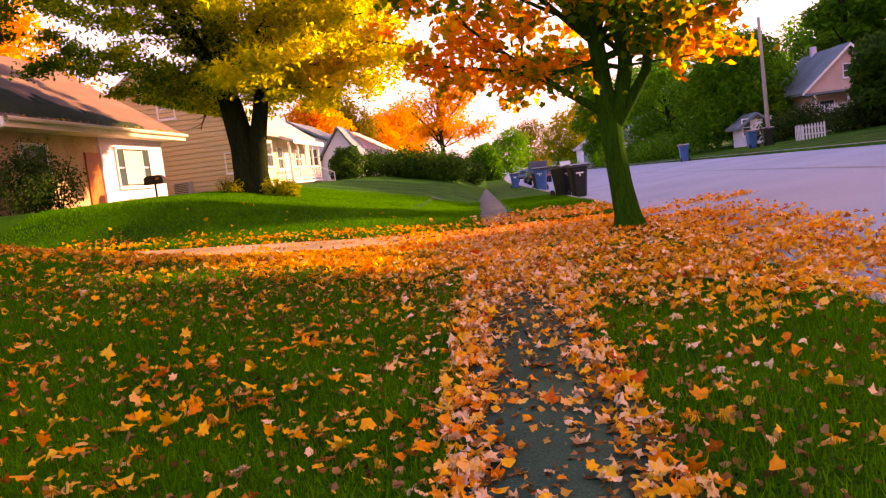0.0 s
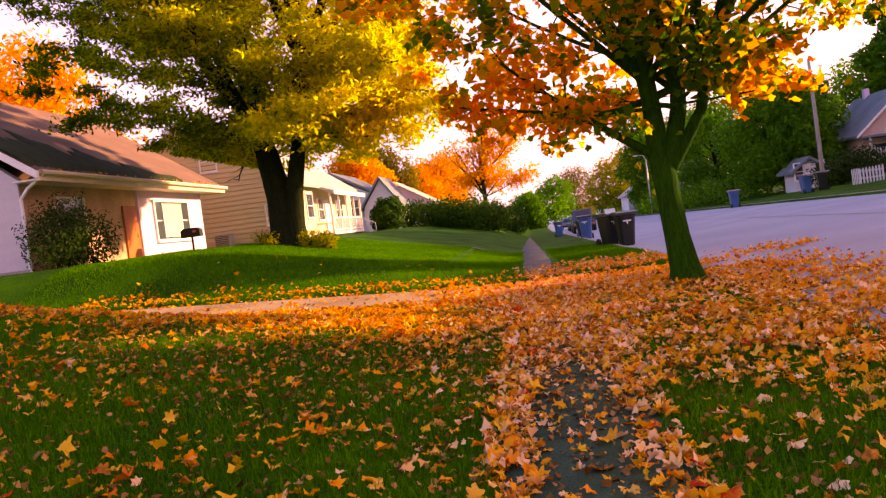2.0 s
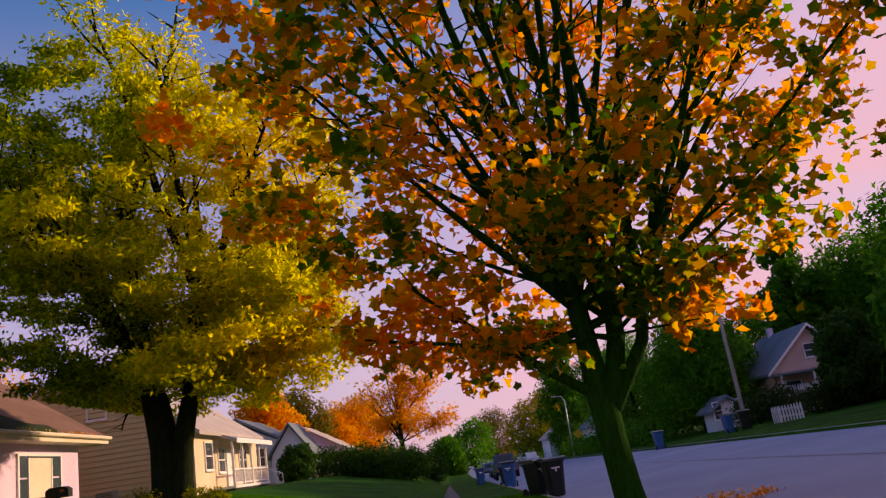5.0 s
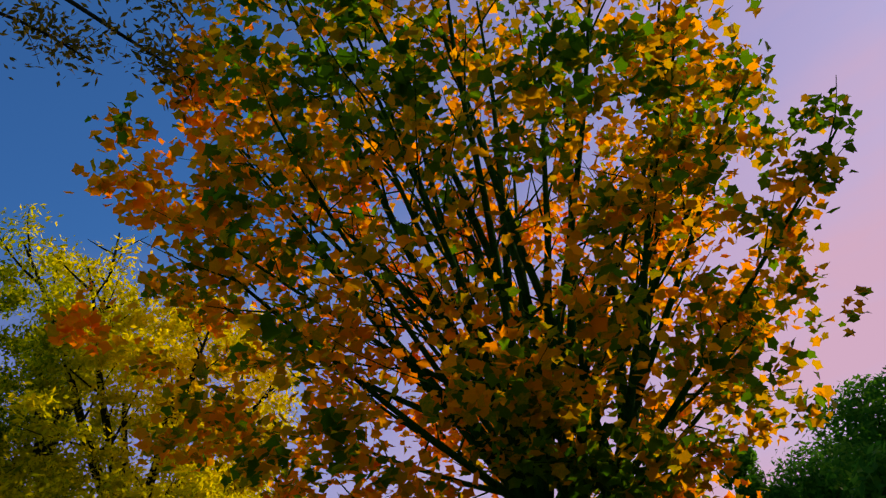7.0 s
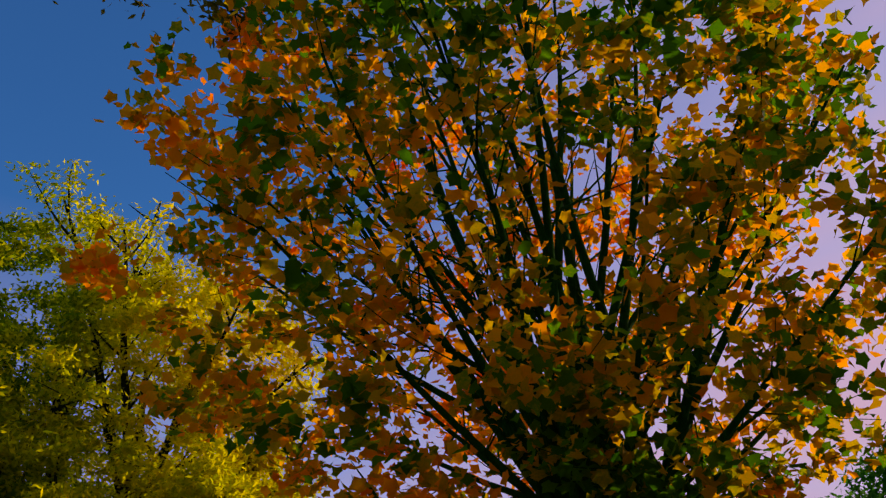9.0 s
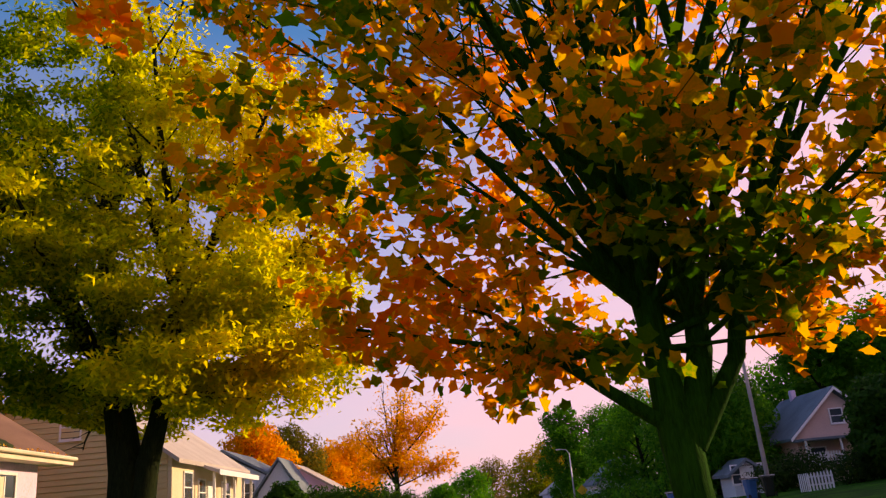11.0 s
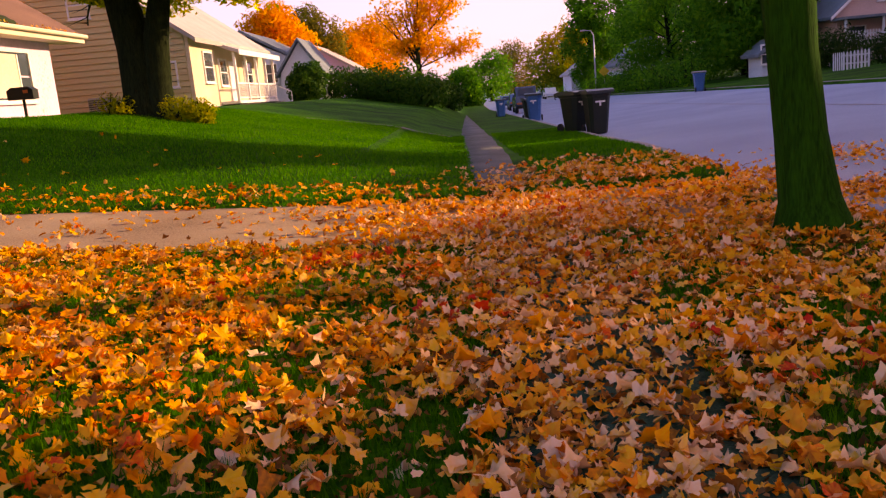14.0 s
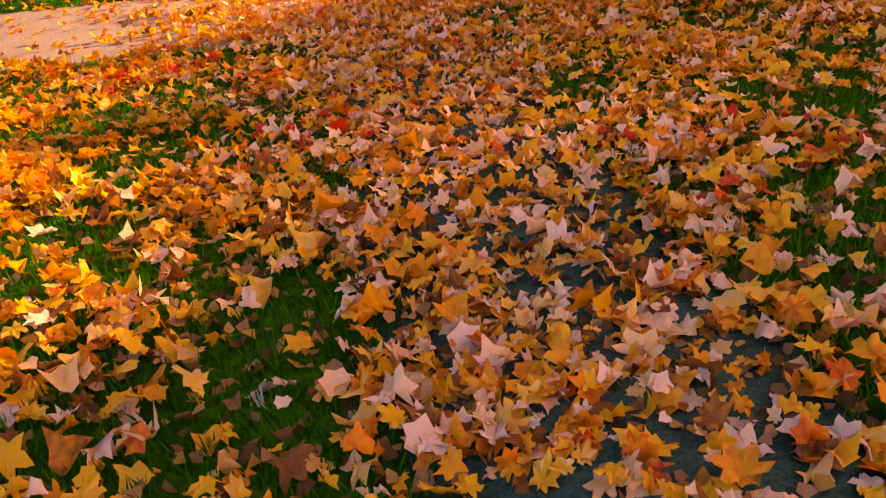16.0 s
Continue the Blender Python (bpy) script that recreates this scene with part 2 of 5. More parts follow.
GREEN_STOPS = [(0.1, (0.010, 0.085, 0.005)), (0.5, (0.042, 0.23, 0.011)), (0.95, (0.15, 0.38, 0.018))]
# greener near side paints in the shade of the inner leaves
M_MAPLE = leaf_mat("maple_leaf", MAPLE_STOPS, 0.42, 0.40, 0.86, offset=-0.03, rise=(-4.0, 3.0, -0.17, 0.10), axis="Y")
# shaded left painted green, sunlit right yellow, on top of the autumn drift
M_ASH = leaf_mat("ash_leaf", ASH_STOPS, 0.26, 0.35, 0.86, offset=0.04, rise=(-5.0, 4.0, -0.40, 0.20), axis="X")
WARM_STOPS = [(0.10, (0.07, 0.022, 0.008)), (0.24, (0.38, 0.12, 0.012)), (0.32, (0.95, 0.30, 0.012)), (0.46, (0.96, 0.42, 0.015)), (0.56, (0.96, 0.54, 0.030)),
              (0.64, (0.92, 0.44, 0.14)), (0.72, (0.97, 0.50, 0.020)), (0.84, (0.96, 0.36, 0.012)), (0.92, (0.92, 0.24, 0.010)), (0.99, (0.72, 0.04, 0.010))]
M_WARM = leaf_mat("fallen_leaf_warm", WARM_STOPS, 0.5, 0.75, 0.26, 0.6, spec=0.2, relief=0.5)
M_LITTER = leaf_mat("fallen_leaf", LITTER_STOPS, 0.5, 0.75, 0.18, 0.6, spec=0.2, relief=0.5)
M_LITTER1 = leaf_mat("fallen_leaf_single", LITTER_STOPS, 0.5, 0.75, 0.18, 0.6, by_object=True, spec=0.2, relief=0.5)
M_GREEN = leaf_mat("green_leaf", GREEN_STOPS, 0.15, 0.5, 0.68)
M_SHRUB = leaf_mat("shrub_leaf", [(0.1, (0.006, 0.028, 0.004)), (0.5, (0.020, 0.060, 0.008)), (0.95, (0.06, 0.11, 0.012))], 0.3, 0.5, 0.4)
M_ORANGE = leaf_mat("orange_leaf", [(0.1, (0.50, 0.20, 0.01)), (0.5, (0.85, 0.38, 0.012)), (0.95, (0.92, 0.52, 0.03))], 0.2, 0.5, 0.7)
M_OLIVE = leaf_mat("olive_leaf", [(0.1, (0.05, 0.07, 0.008)), (0.5, (0.14, 0.14, 0.012)), (0.95, (0.34, 0.22, 0.02))], 0.15, 0.5, 0.4)
M_HEDGE = leaf_mat("hedge_leaf", [(0.1, (0.006, 0.040, 0.004)), (0.5, (0.018, 0.085, 0.007)), (0.95, (0.06, 0.15, 0.010))], 0.2, 0.5, 0.45)
M_GOLD = leaf_mat("gold_green_leaf", [(0.1, (0.05, 0.14, 0.006)), (0.5, (0.22, 0.25, 0.010)), (0.95, (0.50, 0.30, 0.012))], 0.12, 0.35, 0.5, rise=(2.0, 8.0, -0.25, 0.15))
M_WEED = leaf_mat("weed_leaf", [(0.1, (0.10, 0.18, 0.008)), (0.5, (0.32, 0.36, 0.012)), (0.95, (0.58, 0.46, 0.015))], 0.5, 0.5, 0.6)
M_BLADE = leaf_mat("grass_blade", [(0.05, (0.006, 0.062, 0.002)), (0.5, (0.020, 0.18, 0.003)), (0.95, (0.10, 0.33, 0.005))], 0.8, 0.6, 0.55)

# ---- mesh helpers ----
rng = np.random.default_rng(7)


def np_mesh(name, verts, k, material, ob_name=None, parent=None):
    """A mesh of faces with k corners each, verts in face order."""
    verts = np.asarray(verts, np.float32).reshape(-1, 3)
    n = len(verts) // k
    me = bpy.data.meshes.new(name)
    me.vertices.add(len(verts))
    me.vertices.foreach_set("co", verts.ravel())
    me.loops.add(n * k)
    me.loops.foreach_set("vertex_index", np.arange(n * k, dtype=np.int32))
    me.polygons.add(n)
    me.polygons.foreach_set("loop_start", np.arange(0, n * k, k, dtype=np.int32))
    me.update(calc_edges=True)
    me.materials.append(material)
    ob = new(ob_name or name, me)
    ob.parent = parent
    return ob


def fan_mesh(name, verts, faces, material, parent=None):
    """A mesh of triangles that share their corners."""
    me = bpy.data.meshes.new(name)
    me.vertices.add(len(verts))
    me.vertices.foreach_set("co", np.asarray(verts, np.float32).ravel())
    me.loops.add(faces.size)
    me.loops.foreach_set("vertex_index", faces.astype(np.int32).ravel())
    me.polygons.add(len(faces))
    me.polygons.foreach_set("loop_start", np.arange(0, faces.size, 3, dtype=np.int32))
    me.update(calc_edges=True)
    me.materials.append(material)
    ob = new(name, me)
    ob.parent = parent
    return ob


def grid_mesh(name, xs, ys, height, material):
    """A sheet over the lines xs, ys with z from height(x, y)."""
    X, Y = np.meshgrid(xs, ys)
    V = np.stack([X, Y, height(X, Y)], -1).reshape(-1, 3)
    w, h = len(xs), len(ys)
    i = (np.arange(h - 1)[:, None] * w + np.arange(w - 1)[None]).ravel()
    F = np.stack([i, i + 1, i + 1 + w, i + w], -1)
    me = bpy.data.meshes.new(name)
    me.from_pydata(V.tolist(), [], F.tolist())
    me.materials.append(material)
    for p in me.polygons:
        p.use_smooth = True
    return new(name, me)


def thing(name, at, label, category, group="", turn=0.0):
    e = new(name)
    e.matrix_basis = pose(*at, 0, 0, turn)
    return tagged(e, label, category, group)


def part(name, bm, material, parent=None, label="", smooth=False):
    me = bpy.data.meshes.new(name)
    bm.to_mesh(me)
    bm.free()
    me.materials.append(material)
    if smooth:
        for p in me.polygons:
            p.use_smooth = True
    ob = new(name, me)
    ob.parent = parent
    if label:
        ob["label"] = label
    return ob


def box(x0, x1, y0, y1, z0, z1, bevel=0.0, bm=None):
    bm = bm or bmesh.new()
    made = bmesh.ops.create_cube(bm, size=1.0, matrix=Matrix.Translation(((x0 + x1) / 2, (y0 + y1) / 2, (z0 + z1) / 2)) @ Matrix.Diagonal((x1 - x0, y1 - y0, z1 - z0, 1)))
    if bevel:
        es = list({e for v in made["verts"] for e in v.link_edges})
        bmesh.ops.bevel(bm, geom=es, offset=bevel, segments=2, affect="EDGES")
    return bm


def prism(points, y0, y1, axis="y", bm=None):
    """A polygon of (a, z) pairs drawn out along y (or x)."""
    bm = bm or bmesh.new()
    put = (lambda a, z, y: (a, y, z)) if axis == "y" else (lambda a, z, x: (x, a, z))
    lo = [bm.verts.new(put(a, z, y0)) for a, z in points]
    hi = [bm.verts.new(put(a, z, y1)) for a, z in points]
    n = len(points)
    bm.faces.new(lo)
    bm.faces.new(hi[::-1])
    for i in range(n):
        bm.faces.new((lo[i], hi[i], hi[(i + 1) % n], lo[(i + 1) % n]))
    bmesh.ops.recalc_face_normals(bm, faces=bm.faces)
    return bm


def tube(bm, pts, radii, sides=8, rough=0.0):
    """A tapered limb through the points."""
    pts = [Vector(p) for p in pts]
    rings = []
    ref = Vector((0.31, 0.95, 0.05))
    for i, p in enumerate(pts):
        d = (pts[min(i + 1, len(pts) - 1)] - pts[max(i - 1, 0)]).normalized()
        u = d.cross(ref).normalized()
        v = d.cross(u)
        ring = []
        for k in range(sides):
            a = 2 * math.pi * k / sides
            r = radii[i] * (1 + rough * noise.noise(Vector((p.x * 3 + k * 1.7, p.y * 3, p.z * 1.3))))
            ring.append(bm.verts.new(p + (u * math.cos(a) + v * math.sin(a)) * r))
        rings.append(ring)
    for a, b in zip(rings, rings[1:]):
        for k in range(sides):
            bm.faces.new((a[k], a[(k + 1) % sides], b[(k + 1) % sides], b[k]))
    bm.faces.new(rings[-1])
    return bm


def smooth01(v, a, b):
    t = np.clip((np.asarray(v, float) - a) / (b - a), 0, 1)
    return t * t * (3 - 2 * t)


# ---- lie of the land ----
KERB_X, FAR_X = 2.88, 13.0


def walk_left(y):
    return -0.014 * np.maximum(np.asarray(y, float) - 18.4, 0)


def far_rise(y):
    return 0.42 - 0.0160 * (np.clip(y, 15, 110) - 31)


def lawn_z(x, y):
    """Height of the grass: level by the path, a bank that climbs to the houses, and the far verge."""
    x, y = np.asarray(x, float), np.asarray(y, float)
    d = np.clip(-0.5 - x, 0, 8.0)
    left = 0.15 * d + 0.004 * d * d
    left = left - 0.35 * smooth01(d, 6.5, 8.0) * 0.3
    bumps = 0.02 * np.sin(x * 1.3 + 0.7 * y) * np.sin(y * 0.9 - 0.4 * x) * smooth01(d, 0.2, 2.0)
    right = far_rise(y) + 0.08 + 0.06 * np.clip(x - FAR_X, 0, 40) + 0.10 * np.clip(x - 26, 0, 40)
    dip = 0.017 * np.clip(y - 22, 0, 90) * smooth01(x, -2.6, 0.1)
    return np.where(x > (KERB_X + FAR_X) / 2, right, left + bumps - dip)


def road_z(x, y):
    t = np.clip((np.asarray(x, float) - KERB_X) / (FAR_X - KERB_X), 0, 1)
    near = -0.13 - 0.017 * np.clip(np.asarray(y, float) - 22, 0, 90)
    far = far_rise(y) - 0.05
    return near + (far - near) * t + 0.05 * np.sin(math.pi * t)


def land_z(x, y):
    """The lawn, with the drive's shallow cutting through the bank."""
    x, y = np.asarray(x, float), np.asarray(y, float)
    z = lawn_z(x, y)
    d = np.clip(-0.5 - x, 0, 8.0)
    cut = smooth01(y, 10.5, 14.4) * (1 - smooth01(y, 17.2, 21.0))
    z = np.where(x < 0, z * (1 - cut) + 0.055 * d * cut, z)
    return z + 0.06 * smooth01(y, 17.05, 17.2) * (1 - smooth01(y, 20, 27) * (x > -2)) * (x < KERB_X + 0.05)


# ---- ground, road, path, drive ----
def ground_height(x, y):
    z = land_z(x, y)
    z = np.where((x > KERB_X + 0.1) & (x < FAR_X - 0.1), road_z(x, y) - 0.2, z)
    drive = (y > 14.55) & (y < 17.0) & (x < 3.0)
    return np.where(drive, z - 0.05, z)


gx = np.unique(np.r_[-2500, -600, -200, -90, -45, np.arange(-30, -12, 1.5), np.arange(-12, 2.8, 0.25), KERB_X - 0.1, KERB_X, KERB_X + 0.12, 8, FAR_X - 0.12, FAR_X, np.arange(14, 40, 2.0), 55, 90, 200, 600, 2500])
gy = np.unique(np.r_[-2500, -600, -150, -50, -20, np.arange(-10, 14.4, 0.4), 14.5, 14.56, 15, 16, 16.99, 17.05, 17.2, np.arange(17.6, 40, 0.6), np.arange(40, 120, 4.0), 150, 300, 800, 2500])
ground = grid_mesh("ground", gx, gy, ground_height, M_LAWN)
tagged(ground, "mown green lawn that banks up from the path", "lawn", kind="structure")

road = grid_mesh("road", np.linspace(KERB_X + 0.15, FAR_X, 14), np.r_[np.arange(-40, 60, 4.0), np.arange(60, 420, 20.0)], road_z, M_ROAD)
tagged(road, "pale grey asphalt street with a faint centre line", "road", kind="structure")
line = grid_mesh("road_line", np.array([8.1, 8.2]), np.r_[np.arange(-40, 60, 4.0), np.arange(60, 420, 20.0)], lambda x, y: road_z(x, y) + 0.006, M_PAINT)
tagged(line, "worn pale line along the middle of the street", "road marking", kind="structure")

walk_bits = tagged(new("path"), "narrow dark asphalt path with leaf-strewn edges", "path", kind="structure")


def path_slab(y0, y1):
    bm = bmesh.new()
    n = max(2, int((y1 - y0) / 1.0))
    rows = []
    for i in range(n + 1):
        y = y0 + (y1 - y0) * i / n
        a = float(walk_left(y))
        w = 0.92 if y < 16 else 0.62 + 0.16 * min(1.0, (y - 17) / 12)
        wob = 0.03 * math.sin(y * 2.1) + 0.02 * math.sin(y * 5.3)
        rows.append([bm.verts.new((x, y, float(land_z(0.3, y)) + z)) for x, z in ((a - 0.02 + wob, -0.05), (a + wob, 0.012), (a + w / 2, 0.022), (a + w + wob * 0.7, 0.012), (a + w + 0.02, -0.05))])
    for p, q in zip(rows, rows[1:]):
        for k in range(4):
            bm.faces.new((p[k], p[k + 1], q[k + 1], q[k]))
    return bm


part("slab", path_slab(-6, 14.6), M_ASPH, walk_bits, smooth=True)
part("slab", path_slab(17.0, 120), M_WALK, walk_bits, "grey concrete slab run with worn grassy edges", smooth=True)

cross = grid_mesh("garden_path", np.arange(-5.0, 0.0, 0.5), np.array([32.2, 32.8]), lambda x, y: land_z(x, y) + 0.02, M_WALK)
tagged(cross, "pale concrete garden path that crosses the lawn", "path", kind="structure")

drive = grid_mesh("driveway", np.r_[np.arange(-13, 2.8, 0.5), 2.8, 3.3], np.array([14.5, 15.2, 16.0, 16.7, 17.05]), lambda x, y: land_z(x, np.clip(y, 14.5, 17.0)) + 0.012 - 0.13 * smooth01(x, 1.4, 3.4), M_DRIVE)
tagged(drive, "weathered tan concrete driveway strewn with leaves", "driveway", kind="structure")

for nm, x0, x1, zf, lab in (("kerb", KERB_X, KERB_X + 0.16, lambda y: float(land_z(KERB_X - 0.05, y)) + 0.01, "worn concrete kerb beside the grass verge"), ("kerb", FAR_X, FAR_X + 0.16, lambda y: float(far_rise(y)) + 0.08, "concrete kerb on the far side of the street")):
    bm = bmesh.new()
    ys = list(np.r_[np.arange(-40, 13.6, 2.5), 13.6]) if abs(x0 - KERB_X) < 0.01 else list(np.arange(-40, 160, 4.0))
    runs = [ys, list(np.arange(18.0, 160, 4.0))] if x0 == KERB_X else [ys]
    for run in runs:
        prev = None
        for y in run:
            t = zf(y)
            ring = [bm.verts.new(p) for p in ((x0 - 0.01, y, t - 0.3), (x0 - 0.01, y, t), (x0 + 0.14, y, t), (x0 + 0.17, y, t - 0.03), (x0 + 0.18, y, t - 0.4))]
            if prev:
                for k in range(4):
                    bm.faces.new((prev[k], prev[k + 1], ring[k + 1], ring[k]))
            prev = ring
    tagged(part(nm, bm, M_KERB), lab, "kerb", kind="structure")

# ---- leaves as outlines ----
def star(tips, notch, teeth=False):
    """Outline of a lobed leaf: (angle, radius) of the lobes with notches between."""
    pts = []
    for i, (a, r) in enumerate(tips):
        pts += [(a - 12, r * 0.80), (a, r), (a + 12, r * 0.80)] if teeth else [(a, r)]
        if i + 1 < len(tips):
            b, q = tips[i + 1]
            pts.append(((a + b) / 2, min(r, q) * notch))
    out = np.array([(math.sin(radians(a)) * r, math.cos(radians(a)) * r, 0) for a, r in pts])
    return out


MAPLE_SHAPE = star([(-152, 0.50), (-100, 0.86), (-50, 1.0), (0, 1.06), (50, 1.0), (100, 0.86), (152, 0.50)], 0.68, True) * 0.5
CROWN_SHAPE = star([(-140, 0.65), (-66, 0.98), (0, 1.02), (66, 0.98), (140, 0.65)], 0.74) * 0.5
ASH_SHAPE = np.array([(0, -0.5, 0), (0.20, -0.05, 0), (0, 0.5, 0), (-0.20, -0.05, 0)])


def scatter(name, shape, at, size, up, spin, curl, material, ob_name=None, parent=None, crumple=0.0):
    """Copies of an outline: at (n,3), size (n), facing up (n,3), turned by spin (n), curled."""
    n, k = len(at), len(shape)
    up = up / np.linalg.norm(up, axis=1, keepdims=True)
    ref = np.where(np.abs(up[:, 2:3]) > 0.9, np.array([[1.0, 0, 0]]), np.array([[0, 0, 1.0]]))
    u = np.cross(up, ref)
    u /= np.linalg.norm(u, axis=1, keepdims=True)
    v = np.cross(up, u)
    c, s = np.cos(spin)[:, None], np.sin(spin)[:, None]
    a, b = u * c + v * s, v * c - u * s
    sh = shape[None] * np.ones((n, 1, 1))
    z = curl[:, None] * (sh[..., 0] ** 2 * 2.2 - 0.35 * sh[..., 1] * np.abs(sh[..., 1]) * 2)
    if crumple:
        # folds that run out from the stalk: a middle point and a ring of uneven height
        rough = np.random.default_rng(n + k)
        sh = np.concatenate([np.zeros((n, 1, 3)), sh], 1)
        z = np.concatenate([np.full((n, 1), -0.04), z + rough.normal(0, crumple, (n, k))], 1)
    P = at[:, None] + size[:, None, None] * (sh[..., 0:1] * a[:, None] + sh[..., 1:2] * b[:, None] + z[..., None] * up[:, None])
    if crumple:
        first = (np.arange(n) * (k + 1))[:, None]
        ring = np.arange(k)[None]
        F = np.stack([first + 0 * ring, first + 1 + ring, first + 1 + (ring + 1) % k], -1).reshape(-1, 3)
        return fan_mesh(ob_name or name, P.reshape(-1, 3), F, material, parent)
    return np_mesh(name, P.reshape(-1, 3), k, material, ob_name, parent)


# ---- trees ----
def limb_points(start, direction, length, bend_up=0.25, wobble=0.08, n=7, seed=0):
    r = random.Random(seed)
    d = Vector(direction).normalized()
    p, pts = Vector(start), [Vector(start)]
    for i in range(n):
        d = (d + Vector((r.uniform(-1, 1), r.uniform(-1, 1), r.uniform(-0.6, 0.6))) * wobble + Vector((0, 0, bend_up / n))).normalized()
        p = p + d * (length / n)
        pts.append(p.copy())
    return pts


def along(pts, t):
    f = t * (len(pts) - 1)
    i = min(int(f), len(pts) - 2)
    return pts[i].lerp(pts[i + 1], f - i)


def tree(name, label, trunk_pts, trunk_r, limbs, twigs, leaf_n, leaf_size, spread, shape, leaf, bark, seed, crown_ok=None, group="", droop=0.3, min_t=0.25, kind_cat="tree", fill=None, flat=0.8, hollow=0.0, wobble=0.07):
    """trunk_pts/trunk_r: lists of stems. limbs: (start, direction, length, radius, bend)."""
    r = random.Random(seed)
    q = np.random.default_rng(seed)
    root = new(name)
    tagged(root, label, kind_cat, group)
    base = Vector(trunk_pts[0][0])
    root.location = base
    inv = -base
    bm = bmesh.new()
    for pts, rad in zip(trunk_pts, trunk_r):
        tube(bm, [Vector(p) + inv for p in pts], rad, 14, 0.10)
    part("trunk", bm, bark, root, smooth=True)
    spots = []
    for k, (start, direction, length, rad, bend) in enumerate(limbs):
        bm = bmesh.new()
        pts = limb_points(start, direction, length, bend, wobble, 8, seed * 100 + k)
        tube(bm, [p + inv for p in pts], [rad * (1 - 0.85 * i / 8) + 0.006 for i in range(9)], 7, 0.08)
        for j in range(twigs):
            t = min_t + (0.97 - min_t) * (j + r.random()) / twigs
            s = along(pts, t)
            d = (along(pts, min(1, t + 0.1)) - along(pts, max(0, t - 0.1))).normalized()
            side = Vector((r.uniform(-1, 1), r.uniform(-1, 1), r.uniform(-0.7, 0.7))).normalized()
            tl = length * (0.16 + 0.24 * r.random()) * (1.15 - 0.6 * t)
            tp = limb_points(s, d * 0.75 + side * 0.8, tl, 0.15, 0.12, 4, seed * 1000 + k * 40 + j)
            tube(bm, [p + inv for p in tp], [max(0.004, rad * 0.28 * (1 - 0.8 * i / 4)) for i in range(5)], 4)
            spots += [along(tp, u) for u in (0.35, 0.6, 0.8, 1.0)]
        spots += [along(pts, u) for u in (0.6, 0.75, 0.9, 1.0)]
        part("limb", bm, bark, root, smooth=True)
    if fill:
        # sprays of leaves between the limbs, thicker towards the outside
        centre, radii, count = fill
        d = q.normal(0, 1, (count, 3))
        d /= np.linalg.norm(d, axis=1, keepdims=True)
        at = np.array(centre) + d * np.array(radii) * (q.random((count, 1)) ** 0.34) * 0.97
        spots += [p for p in at for _ in range(6)]
    S = np.array(spots)
    i = q.integers(0, len(S), leaf_n)
    at = S[i] + q.normal(0, 1, (leaf_n, 3)) * spread * np.array([1, 1, flat])
    if crown_ok is not None:
        at = at[crown_ok(at)]
    if fill and hollow:
        # few leaves near the stems
        deep = np.sqrt((((at - np.array(fill[0])) / np.array(fill[1])) ** 2).sum(1))
        at = at[q.random(len(at)) > hollow * np.clip(1.75 - 2.0 * deep, 0, 1)]
    n = len(at)
    up = q.normal(0, 1, (n, 3)) * 0.75 + np.array([0, -0.15, droop + 0.55])
    ob = scatter("crown", shape, at - np.array(base), leaf_size * q.uniform(0.65, 1.25, n), up, q.uniform(0, 6.28, n), q.uniform(-0.5, 0.5, n), leaf, "crown", root)
    return root


def fan(start_pts, n, el0, el1, len_fn, rad, bend, seed, az0=0, az1=360):
    r = random.Random(seed)
    out = []
    for i in range(n):
        az = radians(az0 + (az1 - az0) * (i * 0.381966 % 1.0) + r.uniform(-12, 12))
        f = (i + 0.5) / n
        el = radians(el0 + (el1 - el0) * f + r.uniform(-6, 6))
        d = Vector((math.cos(az) * math.cos(el), math.sin(az) * math.cos(el), math.sin(el)))
        s = Vector(start_pts[i % len(start_pts)])
        out.append((s, d, len_fn(d) * r.uniform(0.82, 1.0), rad * (0.55 + 0.55 * f), bend))
    return out


def ellipsoid_reach(centre, radii, start):
    c, R = Vector(centre), radii

    def reach(d):
        o = Vector(start) - c
        a = sum((d[i] / R[i]) ** 2 for i in range(3))
        b = 2 * sum(o[i] * d[i] / R[i] ** 2 for i in range(3))
        k = sum((o[i] / R[i]) ** 2 for i in range(3)) - 1
        return (-b + math.sqrt(max(b * b - 4 * a * k, 0.01))) / (2 * a) * 0.93
    return reach


# the street maple
MC, MR = (1.9, 14.0, 6.7), (4.85, 4.6, 5.2)


def maple_ok(p):
    # the crown leans over the street
    mid = np.array(MC) + np.array([0.17, 0, 0]) * (p[:, 2:3] - 6.0)
    rel = (p - mid) / np.array(MR)
    lump = 0.09 * np.sin(p[:, 0] * 2.3 + p[:, 1]) * np.sin(p[:, 2] * 2.1) + 0.05 * np.sin(p[:, 2] * 5.1 + p[:, 0] * 3)
    inside = (rel ** 2).sum(1) < 0.98 + lump * 1.6
    # the skirt lifts away from the trunk
    rad = np.hypot(p[:, 0] - 2.3, p[:, 1] - 14.0)
    bare = (rad < 1.0) & (p[:, 2] < 3.5)
    return inside & ~bare & (p[:, 2] > 2.05 + np.where(p[:, 0] < 0.6, 0.88, 0.56) * np.maximum(rad - 2.3, 0) ** 1.2)


